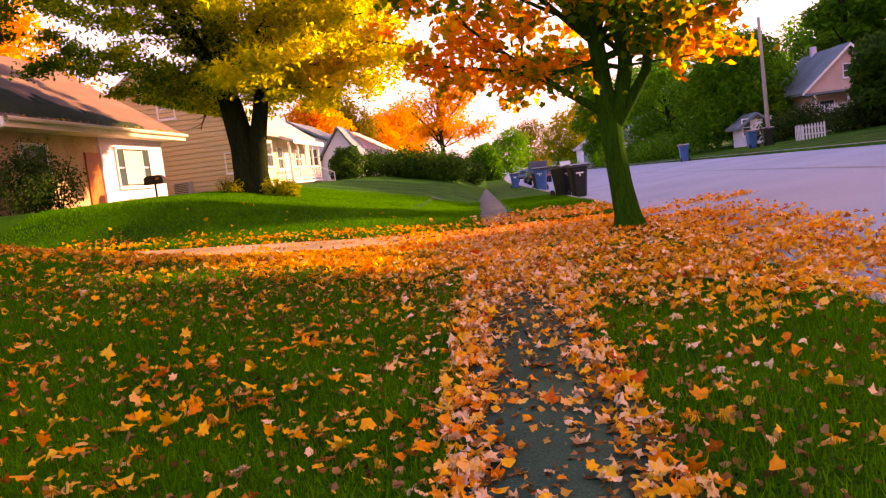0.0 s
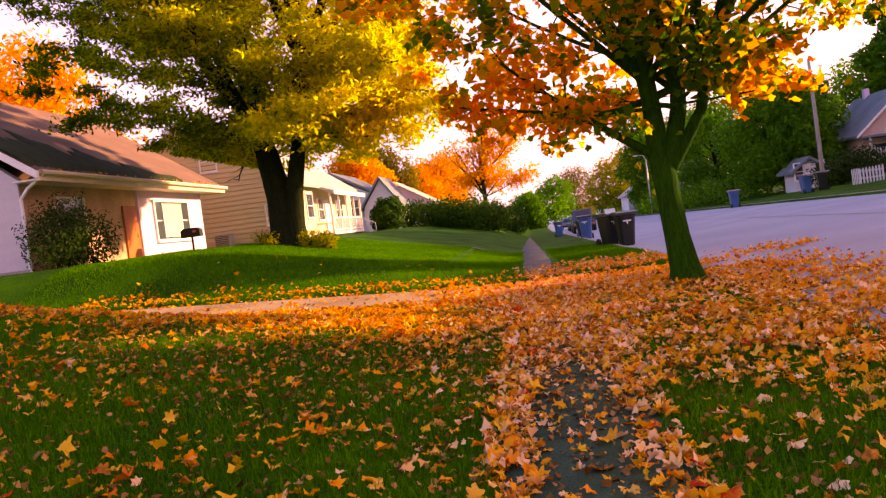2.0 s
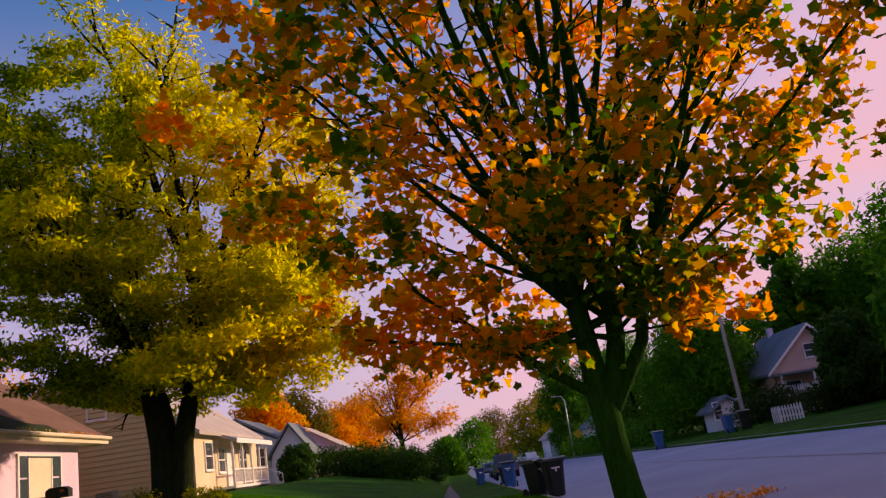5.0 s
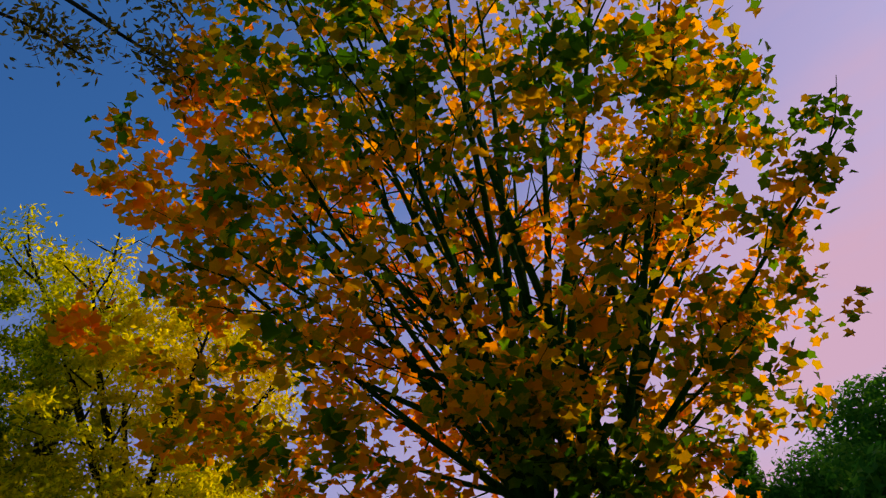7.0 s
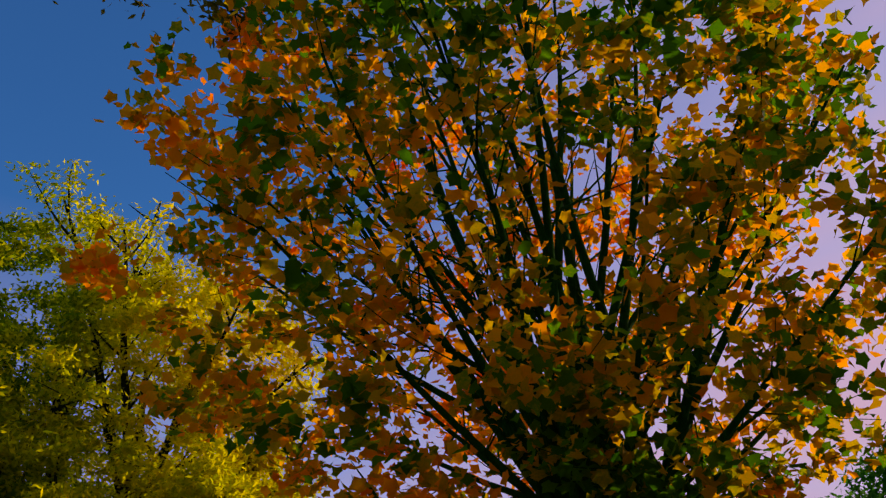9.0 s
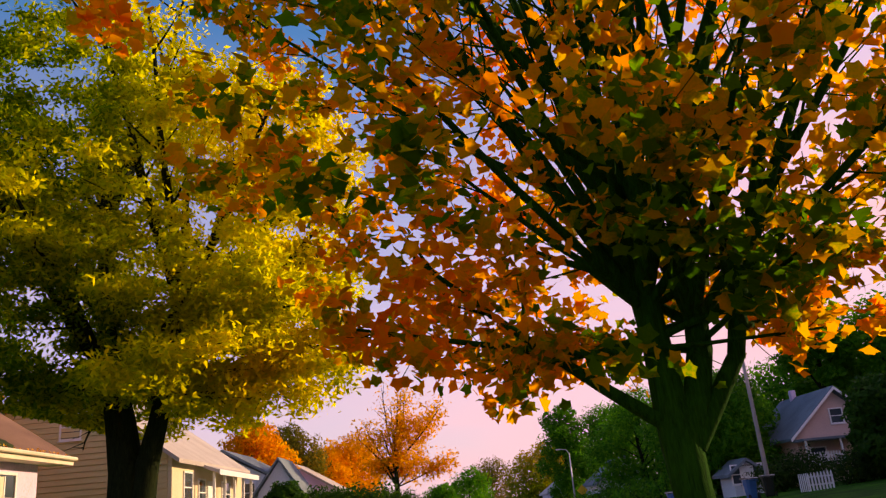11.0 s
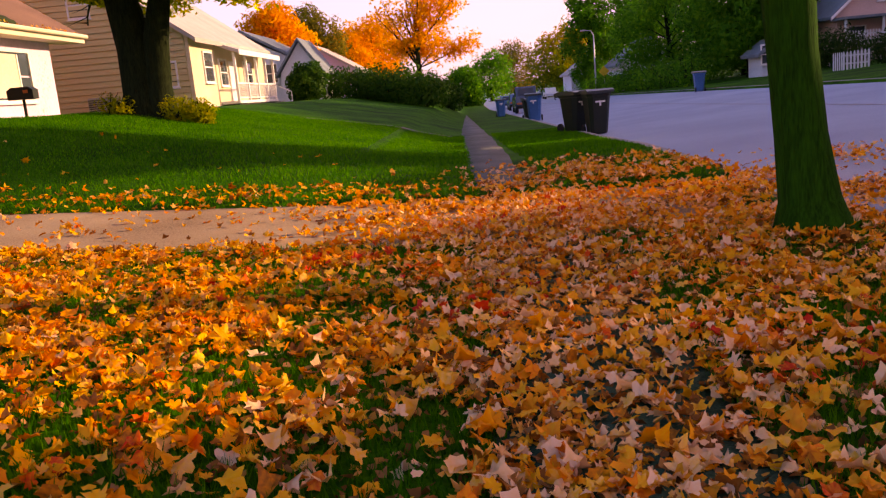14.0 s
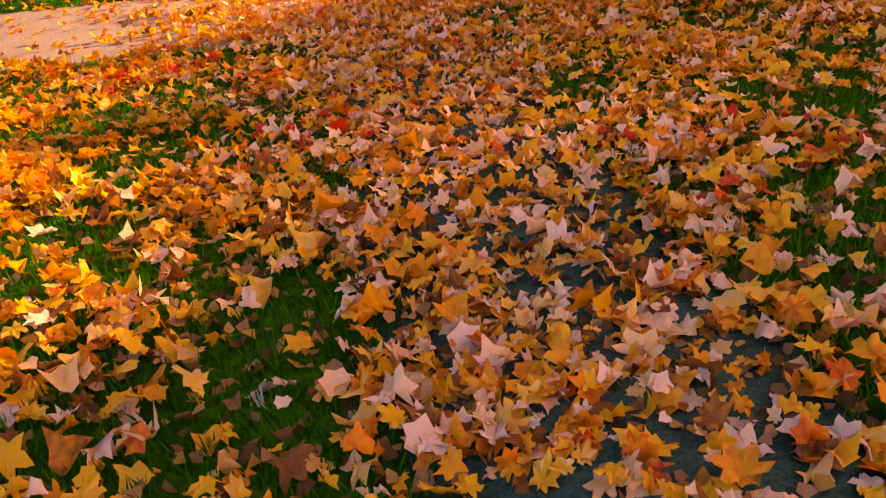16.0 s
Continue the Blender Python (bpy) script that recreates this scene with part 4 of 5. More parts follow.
small_house(19.0, 92.0, 6.0, 8.0, 2.8, 5.0, M_BLUEW, M_ROOF2, "pale blue-white house among the trees")
small_house(16.0, 108.0, 6.0, 8.0, 2.8, 4.8, M_BLUEW, M_ROOF3, "whitish house half hidden by trees")
small_house(19.8, 60.5, 1.9, 2.5, 1.7, 2.3, M_BLUEW, M_ROOF2, "small pale blue shed beside the dark bins")
wheelie_bin((3.15, 46.0, rz(3.15, 46.0)), M_BLUEP, "blue plastic recycling bin at the kerb", -10, "kerbside bins", 0, 1.2)
wheelie_bin((3.2, 50.0, rz(3.2, 50.0)), M_BLACKP, "dark plastic wheelie bin beside a blue one", 10, "kerbside bins")
wheelie_bin((2.1, 58.0, float(land_z(2.1, 58.0))), M_BLUEP, "blue plastic recycling bin farther along the kerb", 5, "kerbside bins")
for x, y, m, lab, turn in ((12.6, 52.5, M_BLUEP, "blue plastic bin across the street", 175), (16.0, 50.0, M_BLUEP, "blue bin on the far verge", 185), (16.8, 49.6, M_BLACKP, "dark bin beside a blue one on the far verge", 170)):
    zz = rz(x, y) if x < FAR_X else float(land_z(x, y))
    wheelie_bin((x, y, zz), m, lab, turn, "bins across the street")

# ---- mailbox on a post ----
mb = thing("mailbox", (-11.25, 28.6, float(land_z(-11.25, 28.6)) - 0.22), "dark metal mailbox on a wooden post", "mailbox")
part("post", box(-0.03, 0.03, -0.03, 0.03, -0.2, 0.75, 0.006), M_DARK, mb)
part("box", prism([(-0.34, 0.75), (0.34, 0.75), (0.34, 0.98), (0.22, 1.06), (-0.22, 1.06), (-0.34, 0.98)], -0.14, 0.14), M_BLACKP, mb)
part("flag", box(0.10, 0.22, -0.165, -0.15, 0.9, 0.98), M_DOOR, mb)

# ---- air conditioner by the wall ----
ac = thing("air_conditioner", (-15.9, 43.2, float(land_z(-15.9, 43.2))), "grey outdoor air conditioner beside tan siding", "air conditioner")
part("casing", box(-0.4, 0.4, -0.35, 0.35, 0.0, 0.85, 0.03), M_METAL, ac)
bm = bmesh.new()
for i in range(8):
    box(-0.36, 0.36, -0.37, -0.352, 0.1 + i * 0.09, 0.13 + i * 0.09, 0, bm)
part("grille", bm, M_DARK, ac)

# ---- poles, lamps, signs ----
px, py = 17.0, 50.0
pz = float(land_z(px, py))
up = thing("utility_pole", (px, py, pz - 0.1), "bare weathered wooden utility pole on the far verge", "pole")
bm = bmesh.new()
tube(bm, [(0, 0, 0), (-0.02, 0, 2.5), (-0.05, 0, 5), (-0.08, 0, 7.6)], [0.125, 0.115, 0.10, 0.085], 12)
part("shaft", bm, M_WOODP, up, smooth=True)


def street_lamp(x, y, h, reach, group="street lamps"):
    z = float(land_z(x, y))
    root = thing("street_lamp", (x, y, z), "grey metal street lamp with curved arm", "lamp", group)
    bm = bmesh.new()
    tube(bm, [(0, 0, 0), (0, 0, h * 0.5), (0, 0, h - 0.6)], [0.10, 0.08, 0.06], 10)
    part("shaft", bm, M_METAL, root, smooth=True)
    bm = bmesh.new()
    tube(bm, [(0, 0, h - 0.6), (-reach * 0.3, 0, h - 0.12), (-reach, 0, h)], [0.05, 0.04, 0.035], 8)
    part("arm", bm, M_METAL, root, smooth=True)
    part("head", box(-reach - 0.5, -reach + 0.05, -0.13, 0.13, h - 0.08, h + 0.06, 0.03), M_METAL, root)


street_lamp(14.0, 150.0, 7.2, 3.0)
street_lamp(14.2, 97.0, 6.8, 0.9)
for x, y in ((14.1, 148.0), (14.2, 91.5)):
    sg = thing("warning_sign", (x, y, float(land_z(x, y))), "yellow diamond warning sign on a thin post", "sign", "warning signs")
    part("post", box(-0.03, 0.03, -0.03, 0.03, 0, 2.3), M_METAL, sg)
    bm = bmesh.new()
    bmesh.ops.create_cone(bm, cap_ends=True, segments=4, radius1=0.55, radius2=0.55, depth=0.02, matrix=Matrix.Translation((0, -0.045, 2.2)) @ Euler((radians(90), 0, 0)).to_matrix().to_4x4())
    part("plate", bm, M_YELLOW, sg)

# ---- picket fence ----
fence = thing("picket_fence", (18.3, 48.2, 0), "short white wooden picket fence on the far verge", "fence")
pick = bmesh.new()
for v in [(-0.045, 0, 0), (0.045, 0, 0), (0.045, 0, 0.78), (0, 0, 0.88), (-0.045, 0, 0.78)]:
    pick.verts.new(v)
f = pick.faces.new(pick.verts)
ex = bmesh.ops.extrude_face_region(pick, geom=[f])
bmesh.ops.translate(pick, vec=(0, 0.025, 0), verts=[g for g in ex["geom"] if isinstance(g, bmesh.types.BMVert)])
bmesh.ops.recalc_face_normals(pick, faces=pick.faces)
pk = part("picket", pick, M_WTRIM, fence)
for i in range(13):
    ob = pk if i == 0 else new("picket", pk.data)
    ob.parent = fence
    x, y = (i * 0.17, 0.0) if i < 8 else (0.0, 0.2 + (i - 8) * 0.22)
    ob.matrix_basis = pose(x, y, float(land_z(18.6 + x, 48.2 + y)) - 0.02, 0, 0, 0 if i < 8 else 90)
zf = float(land_z(19.4, 48.2))
part("rail", box(-0.05, 1.26, 0.026, 0.06, zf + 0.2, zf + 0.27), M_WTRIM, fence)
part("rail", box(-0.05, 1.26, 0.026, 0.06, zf + 0.58, zf + 0.65), M_WTRIM, fence)

FZ = RZ - 0.1
fence2 = thing("picket_fence", (23.9, 60.05, FZ), "white picket rail along the rose house's porch", "fence")
for i in range(14):
    ob = new("picket", pk.data)
    ob.parent = fence2
    ob.matrix_basis = pose(i * 0.18, 0, 1.15, 0, 0, 0)
part("rail", box(-0.1, 2.5, 0.026, 0.06, 1.35, 1.42), M_WTRIM, fence2)
part("rail", box(-0.1, 2.5, 0.026, 0.06, 1.75, 1.82), M_WTRIM, fence2)
part("plinth", box(-0.1, 4.5, 0.0, 1.9, -0.3, 1.14), M_STONE, fence2, "stone porch base")

# ---- parked cars ----
def car(at, paint, label, turn, tall=1.45, pickup=False):
    root = tagged(new("car"), label, "car", "parked cars")
    root.matrix_basis = pose(*at, 0, 0, turn)
    k = tall / 1.45
    side = [(-2.2, 0.35), (2.2, 0.35), (2.25, 0.65), (2.1, 0.85 * k), (-2.15, 0.9 * k), (-2.25, 0.7)]
    part("body", prism(side, -0.88, 0.88, "x"), paint, root)
    cab = [(-1.7, 0.88 * k), (1.0, 0.86 * k), (0.35, tall), (-1.1, tall)] if not pickup else [(-0.5, 0.88 * k), (1.2, 0.86 * k), (0.7, tall), (-0.3, tall)]
    part("cabin", prism(cab, -0.74, 0.74, "x"), paint, root)
    a, b = cab[0][0] + 0.25, cab[1][0] - 0.25
    for x in (-0.752, 0.742):
        part("side_window", prism([(a, 0.93 * k), (b, 0.93 * k), (cab[2][0] - 0.05, tall - 0.09), (cab[3][0] + 0.05, tall - 0.09)], x, x + 0.01, "x"), M_GLASS, root)
    part("rear_window", prism([(-0.6, 0.95 * k), (0.6, 0.95 * k), (0.5, tall - 0.1), (-0.5, tall - 0.1)], cab[0][0] + 0.02, cab[0][0] + 0.10), M_GLASS, root)
    for x in (-0.8, 0.8):
        for y in (-1.4, 1.4):
            bm = bmesh.new()
            bmesh.ops.create_cone(bm, cap_ends=True, segments=18, radius1=0.33, radius2=0.33, depth=0.22, matrix=Matrix.Translation((x, y, 0.33)) @ Euler((0, radians(90), 0)).to_matrix().to_4x4())
            wh = part("wheel", bm, M_TYRE, root)
            bm = bmesh.new()
            bmesh.ops.create_cone(bm, cap_ends=True, segments=12, radius1=0.19, radius2=0.16, depth=0.235, matrix=Matrix.Translation((x, y, 0.33)) @ Euler((0, radians(90), 0)).to_matrix().to_4x4())
            part("rim", bm, M_METAL, wh)
    for x in (-0.62, 0.62):
        part("tail_light", box(x - 0.18, x + 0.18, -2.285, -2.23, 0.62, 0.76), M_DOOR, root)
    part("bumper", box(-0.86, 0.86, -2.32, -2.2, 0.35, 0.55, 0.02), M_DARK, root)


M_CARD = mat("dark_car_paint", (0.02, 0.05, 0.10), (0.04, 0.08, 0.14), 0.25, 1.0, 30.0, 0.0, spec=0.6)
M_CARW = mat("white_car_paint", (0.60, 0.60, 0.64), (0.72, 0.72, 0.76), 0.25, 1.0, 30.0, 0.0, spec=0.6)
M_CARB = mat("blue_car_paint", (0.05, 0.14, 0.26), (0.08, 0.19, 0.32), 0.25, 1.0, 30.0, 0.0, spec=0.6)
car((4.4, 68.0, rz(4.4, 68.0)), M_CARD, "dark blue pickup parked at the kerb", 0, 1.85, True)
car((4.8, 84.0, rz(4.8, 84.0)), M_CARB, "blue car parked farther along the kerb", 0)
car((4.8, 104.0, rz(4.8, 104.0)), M_CARB, "blue car parked in the distance", 0)
car((11.5, 119.0, rz(11.5, 119.0)), M_CARW, "white car on the far side of the street", 180)
car((11.5, 130.0, rz(11.5, 130.0)), M_CARW, "white car in the distance", 180)


# ---- shrubs, hedges and the trees behind ----
def foliage(name, label, category, blobs, n, size, leaf, seed, kind="", shape=ASH_SHAPE, parent=None):
    """Leaves in a crowd of soft clumps: (x, y, z, rx, ry, rz)."""
    q = np.random.default_rng(seed)
    B = np.array(blobs, float)
    wgt = (B[:, 3] * B[:, 4] + B[:, 3] * B[:, 5] + B[:, 4] * B[:, 5])
    i = q.choice(len(B), n, p=wgt / wgt.sum())
    d = q.normal(0, 1, (n, 3))
    d /= np.linalg.norm(d, axis=1, keepdims=True)
    rr = q.uniform(0.55, 1.08, n)[:, None] * (1 + 0.16 * np.sin(d[:, 0:1] * 7 + i[:, None]) * np.sin(d[:, 2:3] * 6))
    at = B[i, :3] + d * B[i, 3:] * rr
    up = d + q.normal(0, 0.6, (n, 3)) + np.array([0, 0, 0.3])
    ob = scatter(name, shape, at, size * q.uniform(0.6, 1.3, n), up, q.uniform(0, 6.28, n), q.uniform(-0.4, 0.4, n), leaf, name, parent)
    if parent is None:
        tagged(ob, label, category, kind=kind)
    return ob


def hedge(name, label, x0, y0, x1, y1, h, depth, leaf, seed, n=5000, size=0.22, cat="hedge"):
    r = random.Random(seed)
    L = math.hypot(x1 - x0, y1 - y0)
    blobs = []
    k = max(3, int(L / 0.9))
    for i in range(k):
        t = (i + r.random()) / k
        x, y = x0 + (x1 - x0) * t, y0 + (y1 - y0) * t
        hh = h * r.uniform(0.75, 1.1)
        z = float(land_z(x, y))
        blobs.append((x, y + r.uniform(-0.3, 0.3), z + hh * 0.45, depth * r.uniform(0.8, 1.3), depth * r.uniform(0.8, 1.2), hh * 0.55))
    base = Vector((x0, y0, float(land_z(x0, y0))))
    root = thing(name, base, label, cat)
    blobs = [(b[0] - base.x, b[1] - base.y, b[2] - base.z) + b[3:] for b in blobs]
    for bx, by, bz, rx, ry, rz_ in blobs:
        bm = bmesh.new()
        foot = Vector((bx, by, bz - rz_ * 0.9))
        for j in range(7):
            tip = Vector((bx + r.uniform(-0.9, 0.9) * rx, by + r.uniform(-0.9, 0.9) * ry, bz + rz_ * r.uniform(0.3, 1.15)))
            tube(bm, [foot + Vector((r.uniform(-0.1, 0.1), r.uniform(-0.1, 0.1), 0)), foot.lerp(tip, 0.5) + Vector((0, 0, 0.1)), tip], [0.022, 0.014, 0.004], 4)
        part("stem", bm, M_ABARK, root)
    foliage("foliage", "", "", blobs, n, size, leaf, seed, parent=root)
    return root


def wood_tree(x, y, h, r, leaf, seed, label, n=5000, size=0.45, trunk=0.22, low=0.12, name="tree", group=""):
    """A background tree: trunk, a few limbs and a clumped crown."""
    q = random.Random(seed)
    z = float(land_z(x, y))
    root = thing(name, (x, y, z - 0.1), label, "tree", group)
    bm = bmesh.new()
    tube(bm, [(0, 0, 0), (q.uniform(-.1, .1), 0, h * 0.25), (q.uniform(-.3, .3), q.uniform(-.3, .3), h * 0.6), (0, 0, h * 0.92)], [trunk * 1.25, trunk, trunk * 0.6, 0.03], 9, 0.1)
    part("trunk", bm, M_ABARK, root, smooth=True)
    bm = bmesh.new()
    blobs = []
    for i in range(17):
        f = (i + 0.5) / 17
        a = i * 2.4 + q.random()
        rad = r * math.sin(math.pi * (0.18 + 0.74 * f)) * q.uniform(0.45, 0.85)
        c = Vector((math.cos(a) * rad, math.sin(a) * rad, h * (low + (0.95 - low) * f)))
        s = r * q.uniform(0.34, 0.56)
        blobs.append((c.x, c.y, c.z, s, s, s * 0.8))
        st = Vector((0, 0, c.z * 0.7))
        tube(bm, [st, st.lerp(c, 0.5) + Vector((0, 0, 0.2)), c], [trunk * 0.35, trunk * 0.22, 0.02], 5)
    part("limb", bm, M_ABARK, root)
    foliage("crown", "", "", blobs, n, size, leaf, seed, parent=root)
    return root


hedge("hedge", "dark green rounded hedge between the gardens", -9.6, 66, -2.0, 60, 2.6, 1.3, M_HEDGE, 31, 9000, 0.30)
hedge("hedge", "dark green hedge beside the path", -4.5, 62, -0.9, 80, 2.3, 1.2, M_HEDGE, 32, 7000, 0.30)
hedge("shrub", "dark evergreen shrub at the corner of a house", -10.3, 58.5, -9.3, 58.5, 2.1, 1.0, M_HEDGE, 33, 7000, 0.28, "shrub")
hedge("shrub", "twiggy dark shrub in front of the bungalow", -12.1, 21.3, -11.9, 24.0, 1.85, 0.7, M_SHRUB, 34, 5200, 0.12, "shrub")
hedge("weeds", "yellow-green weeds round the base of the ash", -6.6, 25.8, -5.7, 26.1, 0.6, 0.30, M_WEED, 35, 2200, 0.09, "weeds")
hedge("weeds", "low weeds at the foot of the ash", -8.1, 26.0, -7.5, 26.0, 0.45, 0.25, M_WEED, 36, 900, 0.08, "weeds")

hedge("shrub", "dark shrubs along the far verge", 18.5, 55, 23.5, 57, 2.2, 1.2, M_SHRUB, 37, 5000, 0.22, "shrub")
hedge("shrub", "overgrown dark shrub beside the picket fence", 20.5, 49.5, 23.5, 51, 1.9, 0.9, M_SHRUB, 38, 3500, 0.2, "shrub")
hedge("hedge", "dark undergrowth below the trees across the street", 15.5, 64, 14.5, 120, 2.2, 1.6, M_GREEN, 39, 9000, 0.34)

def orange_ok(p):
    chance = np.random.default_rng(3).random(len(p))
    keep = np.where(p[:, 2] < 5.4, 1.0, np.where(p[:, 0] > -3.2, 0.75, 0.22)) * np.where(p[:, 2] > 8.6, 0.35, 1.0)
    return (chance < keep) & (p[:, 2] > 1.6)


# the orange tree, half bare
ot = fan([(-3.4, 72, 3.2), (-3.4, 72, 4.2), (-3.4, 72, 5.0)], 16, 15, 80, ellipsoid_reach((-2.9, 72, 6.0), (5.0, 4.0, 5.4), (-3.4, 72, 3.6)), 0.09, 0.3, 77)
tree("orange_tree", "half-bare maple with orange leaves beyond the hedge", [[(-3.4, 72, 0.3), (-3.4, 72, 2), (-3.45, 72, 4.5), (-3.4, 72, 8)]], [[0.28, 0.22, 0.16, 0.03]], ot, 9, 16000, 0.34, 0.42, ASH_SHAPE, M_ORANGE, M_ABARK, 41, orange_ok)

SPEC = [
    (14.9, 104, 12.8, 3.0, M_GREEN, "slim green tree beside the street"), (14.5, 128, 9.5, 4.6, M_GOLD, "round yellow-green tree beside the street"),
    (19, 84, 10, 5, M_GREEN, "dense green tree across the street"), (23, 76, 10, 5, M_GREEN, "dense green tree across the street"),
    (20, 66, 8.5, 4.2, M_GREEN, "dark green tree behind the verge"), (20.5, 108, 11.5, 4.6, M_GREEN, "dense green tree across the street"),
    (22.0, 68, 8.5, 3.6, M_GREEN, "green tree near the rose house"), (21, 150, 12, 5.5, M_GREEN, "green tree down the street"),
    (24, 114, 12, 5.5, M_GREEN, "green tree down the street"), (24.0, 50.5, 5.3, 2.1, M_HEDGE, "dark shrubby tree beside the rose house"),
    (31, 52, 7, 3.2, M_GREEN, "dark tree beside the rose house"), (5.0, 165, 9, 5, M_GREEN, "distant green tree at the end of the street"),
    (0.0, 140, 6, 3.5, M_GREEN, "distant green tree at the end of the street"), (10.5, 180, 10, 6, M_OLIVE, "distant olive tree at the end of the street"),
    (-10, 100, 8, 4.5, M_ORANGE, "orange tree behind the white house"), (-16, 92, 9, 4.5, M_OLIVE, "yellowing tree behind the houses"),
    (-15.5, 75, 7.6, 3.2, M_ORANGE, "orange tree behind the clapboard house"), (-12.5, 96, 6.5, 3.4, M_ORANGE, "orange tree behind the white house"),
    (-24, 40, 11, 5, M_ORANGE, "orange tree behind the bungalow"), (-26, 30, 10, 4.5, M_ORANGE, "orange tree behind the bungalow"),
]
for i, (x, y, h, r, lf, lab) in enumerate(SPEC):
    wood_tree(x, y, h, r, lf, 50 + i, lab, 15000 if y < 120 else 7000, 0.39 if y < 120 else 0.55)
# wooded hillside
for i in range(16):
    q = random.Random(900 + i)
    x, y = 36 + (i % 8) * 6.5 + q.uniform(-2, 2), 74 + (i // 8) * 16 + q.uniform(-3, 3)
    wood_tree(x, y, q.uniform(10, 12.5), q.uniform(5.0, 6.5), M_GREEN, 300 + i, "tall dark tree of the wooded hillside", 7500, 0.6, 0.3, 0.12, group="hillside trees")

# the tallest of the hillside
for i, (x, y, h, r) in enumerate(((39.0, 63.8, 14.3, 5.2), (44.5, 60.5, 14.6, 5.6), (49.5, 57.0, 14.5, 6.0), (54.5, 54.0, 14.0, 6.0), (30.4, 69.6, 15.0, 2.9))):
    wood_tree(x, y, h, r, M_GREEN, 400 + i, "tall dark tree of the wooded hillside", 8000, 0.65, 0.32, 0.10, group="hillside trees")

# unseen trees added across the street to keep the low sun off the road and part of the lawns
for i, (x, y, h, r) in enumerate(((27, -4, 12.0, 4.2), (28, 3, 12.5, 4.2), (27, 9.5, 12.5, 4.0), (28, 14.4, 12.0, 3.8), (26.5, 18.2, 11.5, 2.6),
                                  (26, 22.5, 7.0, 3.8), (26, 28, 7.0, 3.6), (26.5, 30.6, 7.6, 2.6), (27, 32.4, 11.5, 2.4), (26.5, 35.5, 7.0, 2.8), (26.5, 39.5, 7.0, 3.4), (26.5, 44.5, 7.0, 3.4))):
    wood_tree(x, y, h, r, M_GREEN, 700 + i, "unseen green tree added across the street to cast shade", 4500, 0.8, 0.3, 0.04, group="garden trees")

# tree whose boughs hang in from beside the path
bt = fan([(-8.6, 9.4, 4.0), (-8.6, 9.5, 5.5), (-8.6, 9.6, 7.0)], 10, 25, 80, lambda d: 4.5 if d.x < 0.3 else 2.2, 0.10, 0.1, 88)
bt += [(Vector((-8.5, 9.8, 8.2)), Vector((7.6, 2.3, 2.2)), 8.4, 0.09, -0.16), (Vector((-2.7, 11.9, 10.0)), Vector((0.75, 0.05, -0.75)), 2.7, 0.03, -0.35),
       (Vector((-4.2, 11.4, 9.8)), Vector((0.9, 0.3, -0.30)), 2.4, 0.03, -0.2)]
tree("locust_tree", "tall tree with fine yellow-green leaves on hanging boughs", [[(-8.6, 9.2, float(land_z(-8.6, 9.2)) - 0.1), (-8.6, 9.3, 3), (-8.6, 9.5, 6), (-8.5, 9.8, 10)]], [[0.34, 0.27, 0.2, 0.05]], bt, 9, 5200, 0.12, 0.16, ASH_SHAPE, M_OLIVE, M_ABARK, 61, lambda p: p[:, 2] > 5.5, min_t=0.55)

# ---- grass blades near the path ----
def blades(n, xr, yr, h, keep, name, label, wide=0.0035):
    q = np.random.default_rng(len(name) + n)
    x, y = q.uniform(*xr, n), q.uniform(*yr, n)
    ok = keep(x, y)
    x, y = x[ok], y[ok]
    n = len(x)
    z = land_z(x, y)
    a = q.uniform(0, 6.28, n)
    hh = h * q.uniform(0.5, 1.3, n)
    lean = q.normal(0, 0.35, (n, 2)) * hh[:, None]
    w = wide * (1 + 0.7 * q.random(n))
    dx, dy = np.cos(a) * w, np.sin(a) * w
    P = np.stack([np.stack([x - dx, y - dy, z - 0.005], -1), np.stack([x + dx, y + dy, z - 0.005], -1), np.stack([x + lean[:, 0], y + lean[:, 1], z + hh], -1)], 1)
    ob = np_mesh(name, P, 3, M_BLADE)
    return tagged(ob, label, "grass", kind="stuff")


def off_path(x, y):
    w = walk_left(y)
    edge = 0.03 * np.sin(y * 7) + 0.03
    return ((x < w + edge) | (x > w + 0.9 - edge)) & ~((y > 14.5) & (y < 17.05)) & (x < KERB_X - 0.02)


blades(230000, (-5.5, 3.0), (2.8, 14.5), 0.060, off_path, "grass", "short green grass with fallen leaves in it")
blades(170000, (-11.0, 3.0), (17.0, 33.0), 0.05, off_path, "grass", "lush green grass beyond the driveway", 0.006)

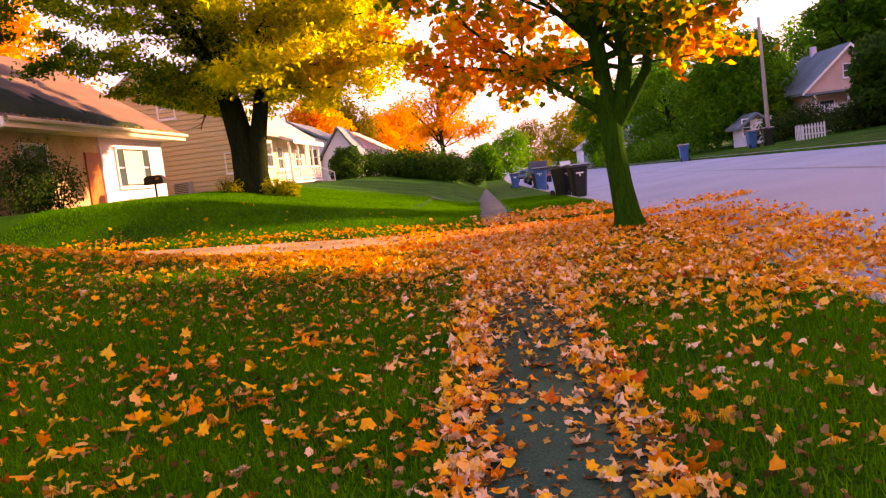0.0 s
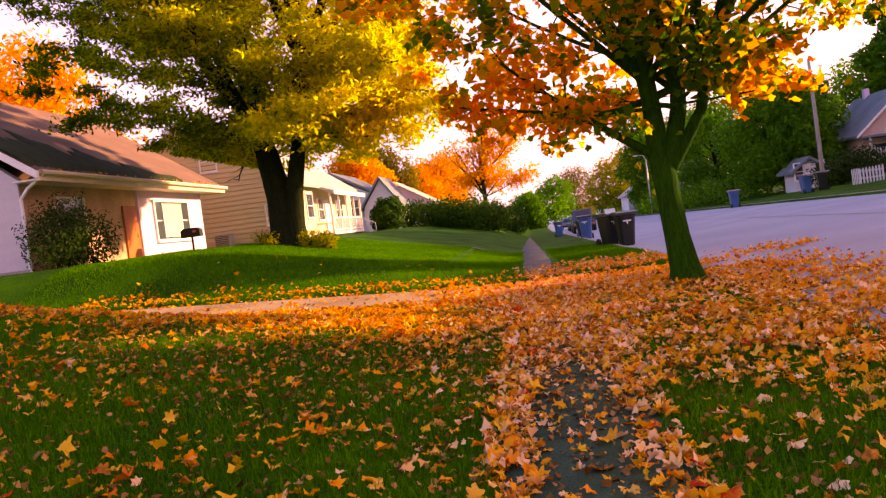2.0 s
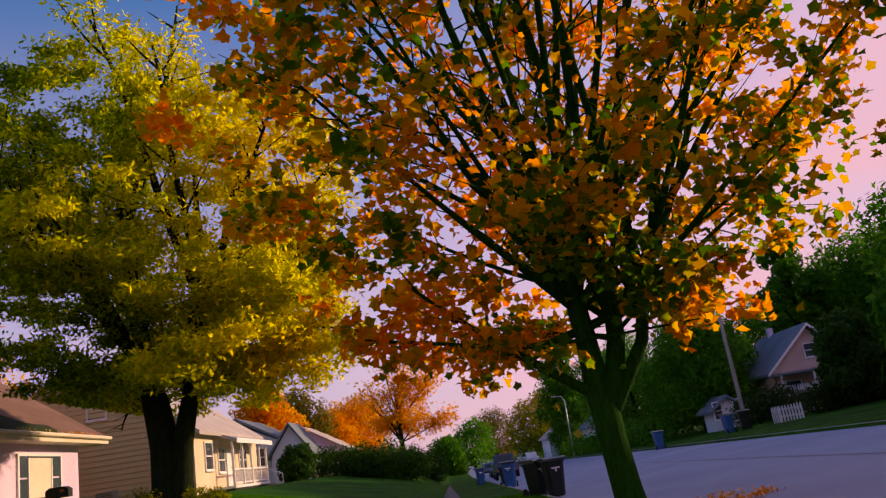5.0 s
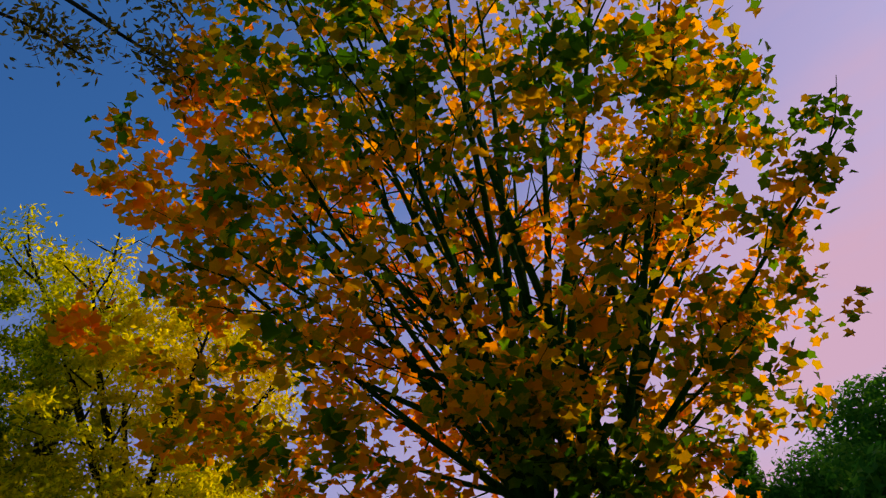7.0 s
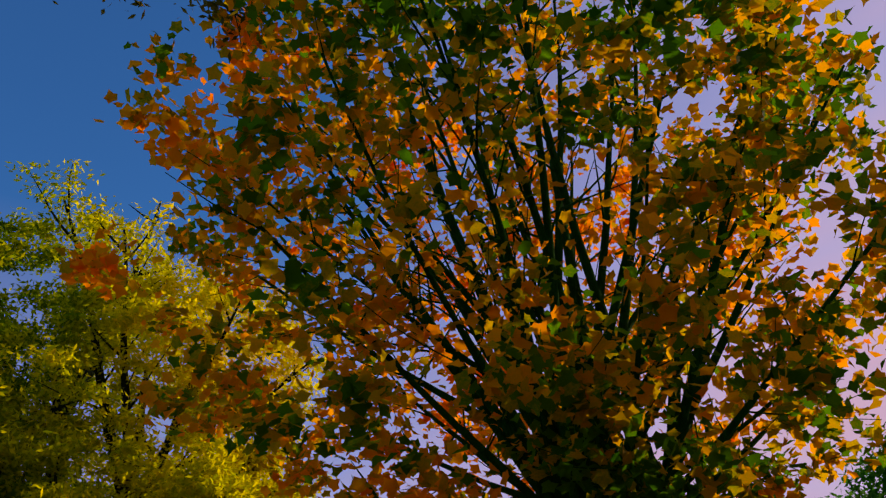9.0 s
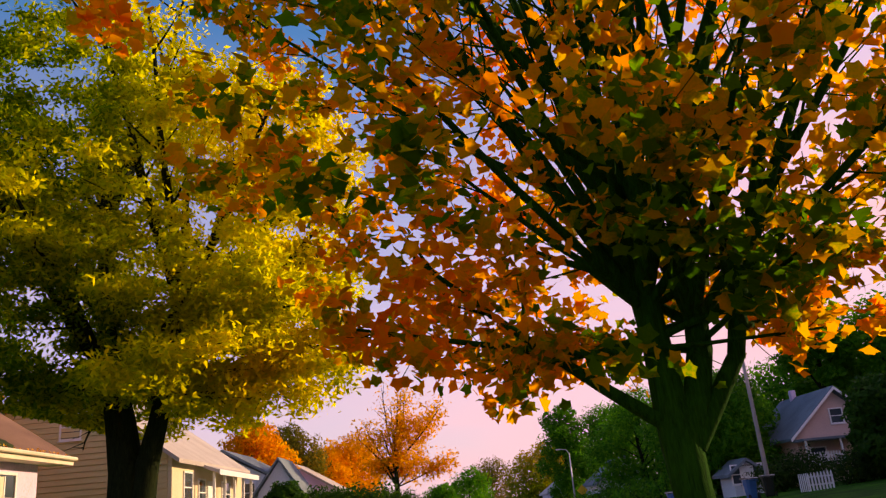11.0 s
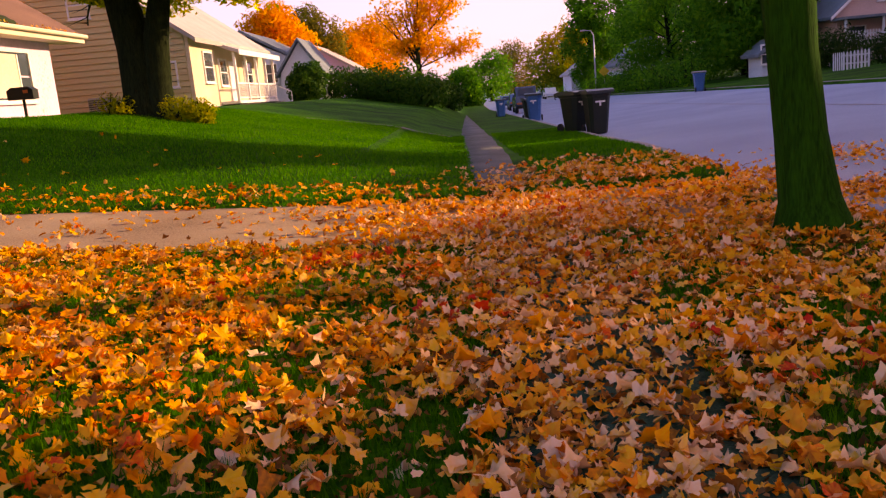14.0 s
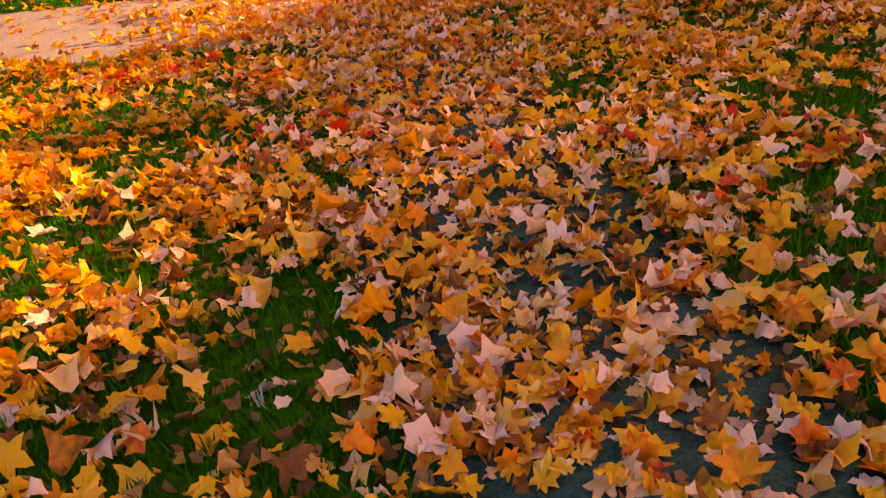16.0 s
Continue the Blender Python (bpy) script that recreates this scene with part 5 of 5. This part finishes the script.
# ---- fallen leaves ----
def litter_density(x, y):
    """Leaves a square metre."""
    near = 48 + 34 * smooth01(x, -3.5, -0.5)
    band = 520 * smooth01(y, 9.3, 12.2) * (1 - smooth01(y, 16.8, 17.6))
    d = np.where(x < -0.1, near + band * smooth01(x, -8.5, -4.5), 0)
    d = np.where((x >= -0.1) & (x < 0.95), np.where(y < 8.6, 80 + 420 * smooth01(np.abs(x - 0.45), 0.20, 0.34), 480) + 160 * smooth01(y, 9.0, 10.5), d)
    verge = 55 + 540 * smooth01(y + 0.9 * (x - 1.0), 7.2, 10.6) * (1 - smooth01(y, 16.6, 17.4))
    d = np.where(x >= 0.95, verge, d)
    d = np.where(x > 3.0, d * (1 - smooth01(x, 3.6, 5.2)) * (1 - smooth01(y, 15.4, 16.8)), d)
    beyond = (y > 17.05)
    d = np.where(beyond, 150 * (1 - smooth01(y - 0.15 * np.maximum(x, 0), 17.3, 18.6)) + 330 * np.exp(-((x - 1.9) / 1.2) ** 2) * (1 - smooth01(y, 18.2, 20.6)) + 1.5, d)
    drive_bare = (y > 14.6) & (y < 17.0) & (x < -0.6)
    d = np.where(drive_bare, d * (0.06 + 0.5 * smooth01(x, -2.2, -0.6)), d)
    return d


def litter(n_try, xr, yr, top, seed):
    q = np.random.default_rng(seed)
    x, y = q.uniform(*xr, n_try), q.uniform(*yr, n_try)
    clump = 0.62 + 0.75 * np.sin(x * 4.1 + 1.3 * np.sin(y * 2.7)) * np.sin(y * 3.7 + np.sin(x * 3.1))
    ok = q.random(n_try) * top < litter_density(x, y) * np.clip(clump, np.where((x > -0.1) & (x < 0.95), 0.65, 0.2), 1.4)
    x, y = x[ok], y[ok]
    z = np.where(x > KERB_X + 0.16, road_z(x, y), land_z(x, y))
    grass = off_path(x, y)
    z = z + np.where(grass, q.uniform(0.02, 0.085, len(x)), q.uniform(0.018, 0.06, len(x)))
    return np.stack([x, y, z], -1)


area = (14.5, 20.5)
pts = litter(int(area[0] * area[1] * 680), (-9.0, 5.5), (0.5, 21.0), 680.0, 5)
pick_one = (pts[:, 1] > 10.2) & (pts[:, 1] < 11.5) & (pts[:, 0] > -0.9) & (pts[:, 0] < 1.6)
order = np.argsort(~pick_one, kind="stable")
pts = pts[order]
single = pts[: min(300, int(pick_one.sum()))]
rest = pts[len(single):]
q = np.random.default_rng(8)
r1 = np.random.default_rng(12)
MAPLE_B = MAPLE_SHAPE * np.array([0.62, 1.0, 1.0])
MAPLE_C = star([(-140, 0.62), (-70, 0.85), (-20, 0.95), (30, 0.9), (75, 0.9), (140, 0.6)], 0.84) * 0.5
group_no = r1.integers(0, 3, len(rest))
warm = r1.random(len(rest)) < 0.18 + 0.78 * smooth01(-rest[:, 0], -0.3, 1.4) + 0.35 * smooth01(rest[:, 0], 0.9, 1.8)
for k, (shp, sz, crl) in enumerate(((MAPLE_SHAPE, 0.115, 1.0), (MAPLE_B, 0.110, 1.6), (MAPLE_C, 0.086, 1.5))):
    for side, leaf_m, lab in ((True, M_WARM, "orange and yellow fallen maple leaves over the lawn"), (False, M_LITTER, "orange and pinkish fallen maple leaves over path and verge")):
        p = rest[(group_no == k) & (warm == side)]
        n = len(p)
        tilt = r1.normal(0, 1, (n, 3)) * r1.choice([0.16, 0.32, 0.62], (n, 1)) + np.array([0, 0, 1.0])
        ob = scatter("fallen_leaves", shp, p, sz * r1.triangular(0.40, 0.75, 1.38, n), tilt, r1.uniform(0, 6.28, n), r1.uniform(-crl, crl, n), leaf_m, crumple=0.05)
        tagged(ob, lab, "fallen leaves", kind="stuff")
        lit = ob
shapes = []
for c in (-0.8, -0.45, -0.2, 0.25, 0.5, 0.85):
    tmp = scatter("leaf", (MAPLE_SHAPE, MAPLE_B, MAPLE_C)[len(shapes) % 3], np.zeros((1, 3)), np.array([0.117]), np.array([[0.02, 0.01, 1.0]]), np.array([0.0]), np.array([c * 1.6]), M_LITTER1, crumple=0.05)
    shapes.append(tmp.data)
    bpy.data.objects.remove(tmp)
for i, p in enumerate(single):
    ob = new("leaf", shapes[i % 6])
    ob.parent = lit
    ob.matrix_basis = pose(*map(float, p), q.normal(0, 20), q.normal(0, 20), q.uniform(0, 360)) @ Matrix.Scale(q.uniform(0.7, 1.15), 4)

# torn bits of older leaves, down in the grass
M_BITS = leaf_mat("leaf_fragment", [(0.1, (0.05, 0.022, 0.008)), (0.4, (0.20, 0.085, 0.022)), (0.7, (0.46, 0.22, 0.09)), (0.95, (0.62, 0.30, 0.05))], 0.6, 0.8, 0.15, 0.8, spec=0.04)
b1 = np.random.default_rng(31)
bx, by = b1.uniform(-4.5, 3.0, 26000), b1.uniform(2.6, 14.4, 26000)
bits_ok = b1.random(26000) < 0.30 + 0.55 * smooth01(by, 6.5, 10.0) + 0.4 * np.exp(-((bx - 0.45) / 0.8) ** 2)
bx, by = bx[bits_ok], by[bits_ok]
bz = land_z(bx, by) + np.where(off_path(bx, by), b1.uniform(0.012, 0.045, len(bx)), b1.uniform(0.02, 0.03, len(bx)))
BIT_SHAPE = np.array([(-0.5, -0.2, 0), (-0.1, -0.45, 0), (0.45, -0.15, 0), (0.3, 0.35, 0), (-0.25, 0.45, 0)])
bits = scatter("leaf_fragments", BIT_SHAPE, np.stack([bx, by, bz], -1), b1.triangular(0.018, 0.03, 0.06, len(bx)), b1.normal(0, 0.5, (len(bx), 3)) + np.array([0, 0, 1.0]), b1.uniform(0, 6.28, len(bx)), b1.uniform(-1.5, 1.5, len(bx)), M_BITS)
tagged(bits, "brown and tan torn leaf bits down in the grass", "leaf fragments", kind="stuff")
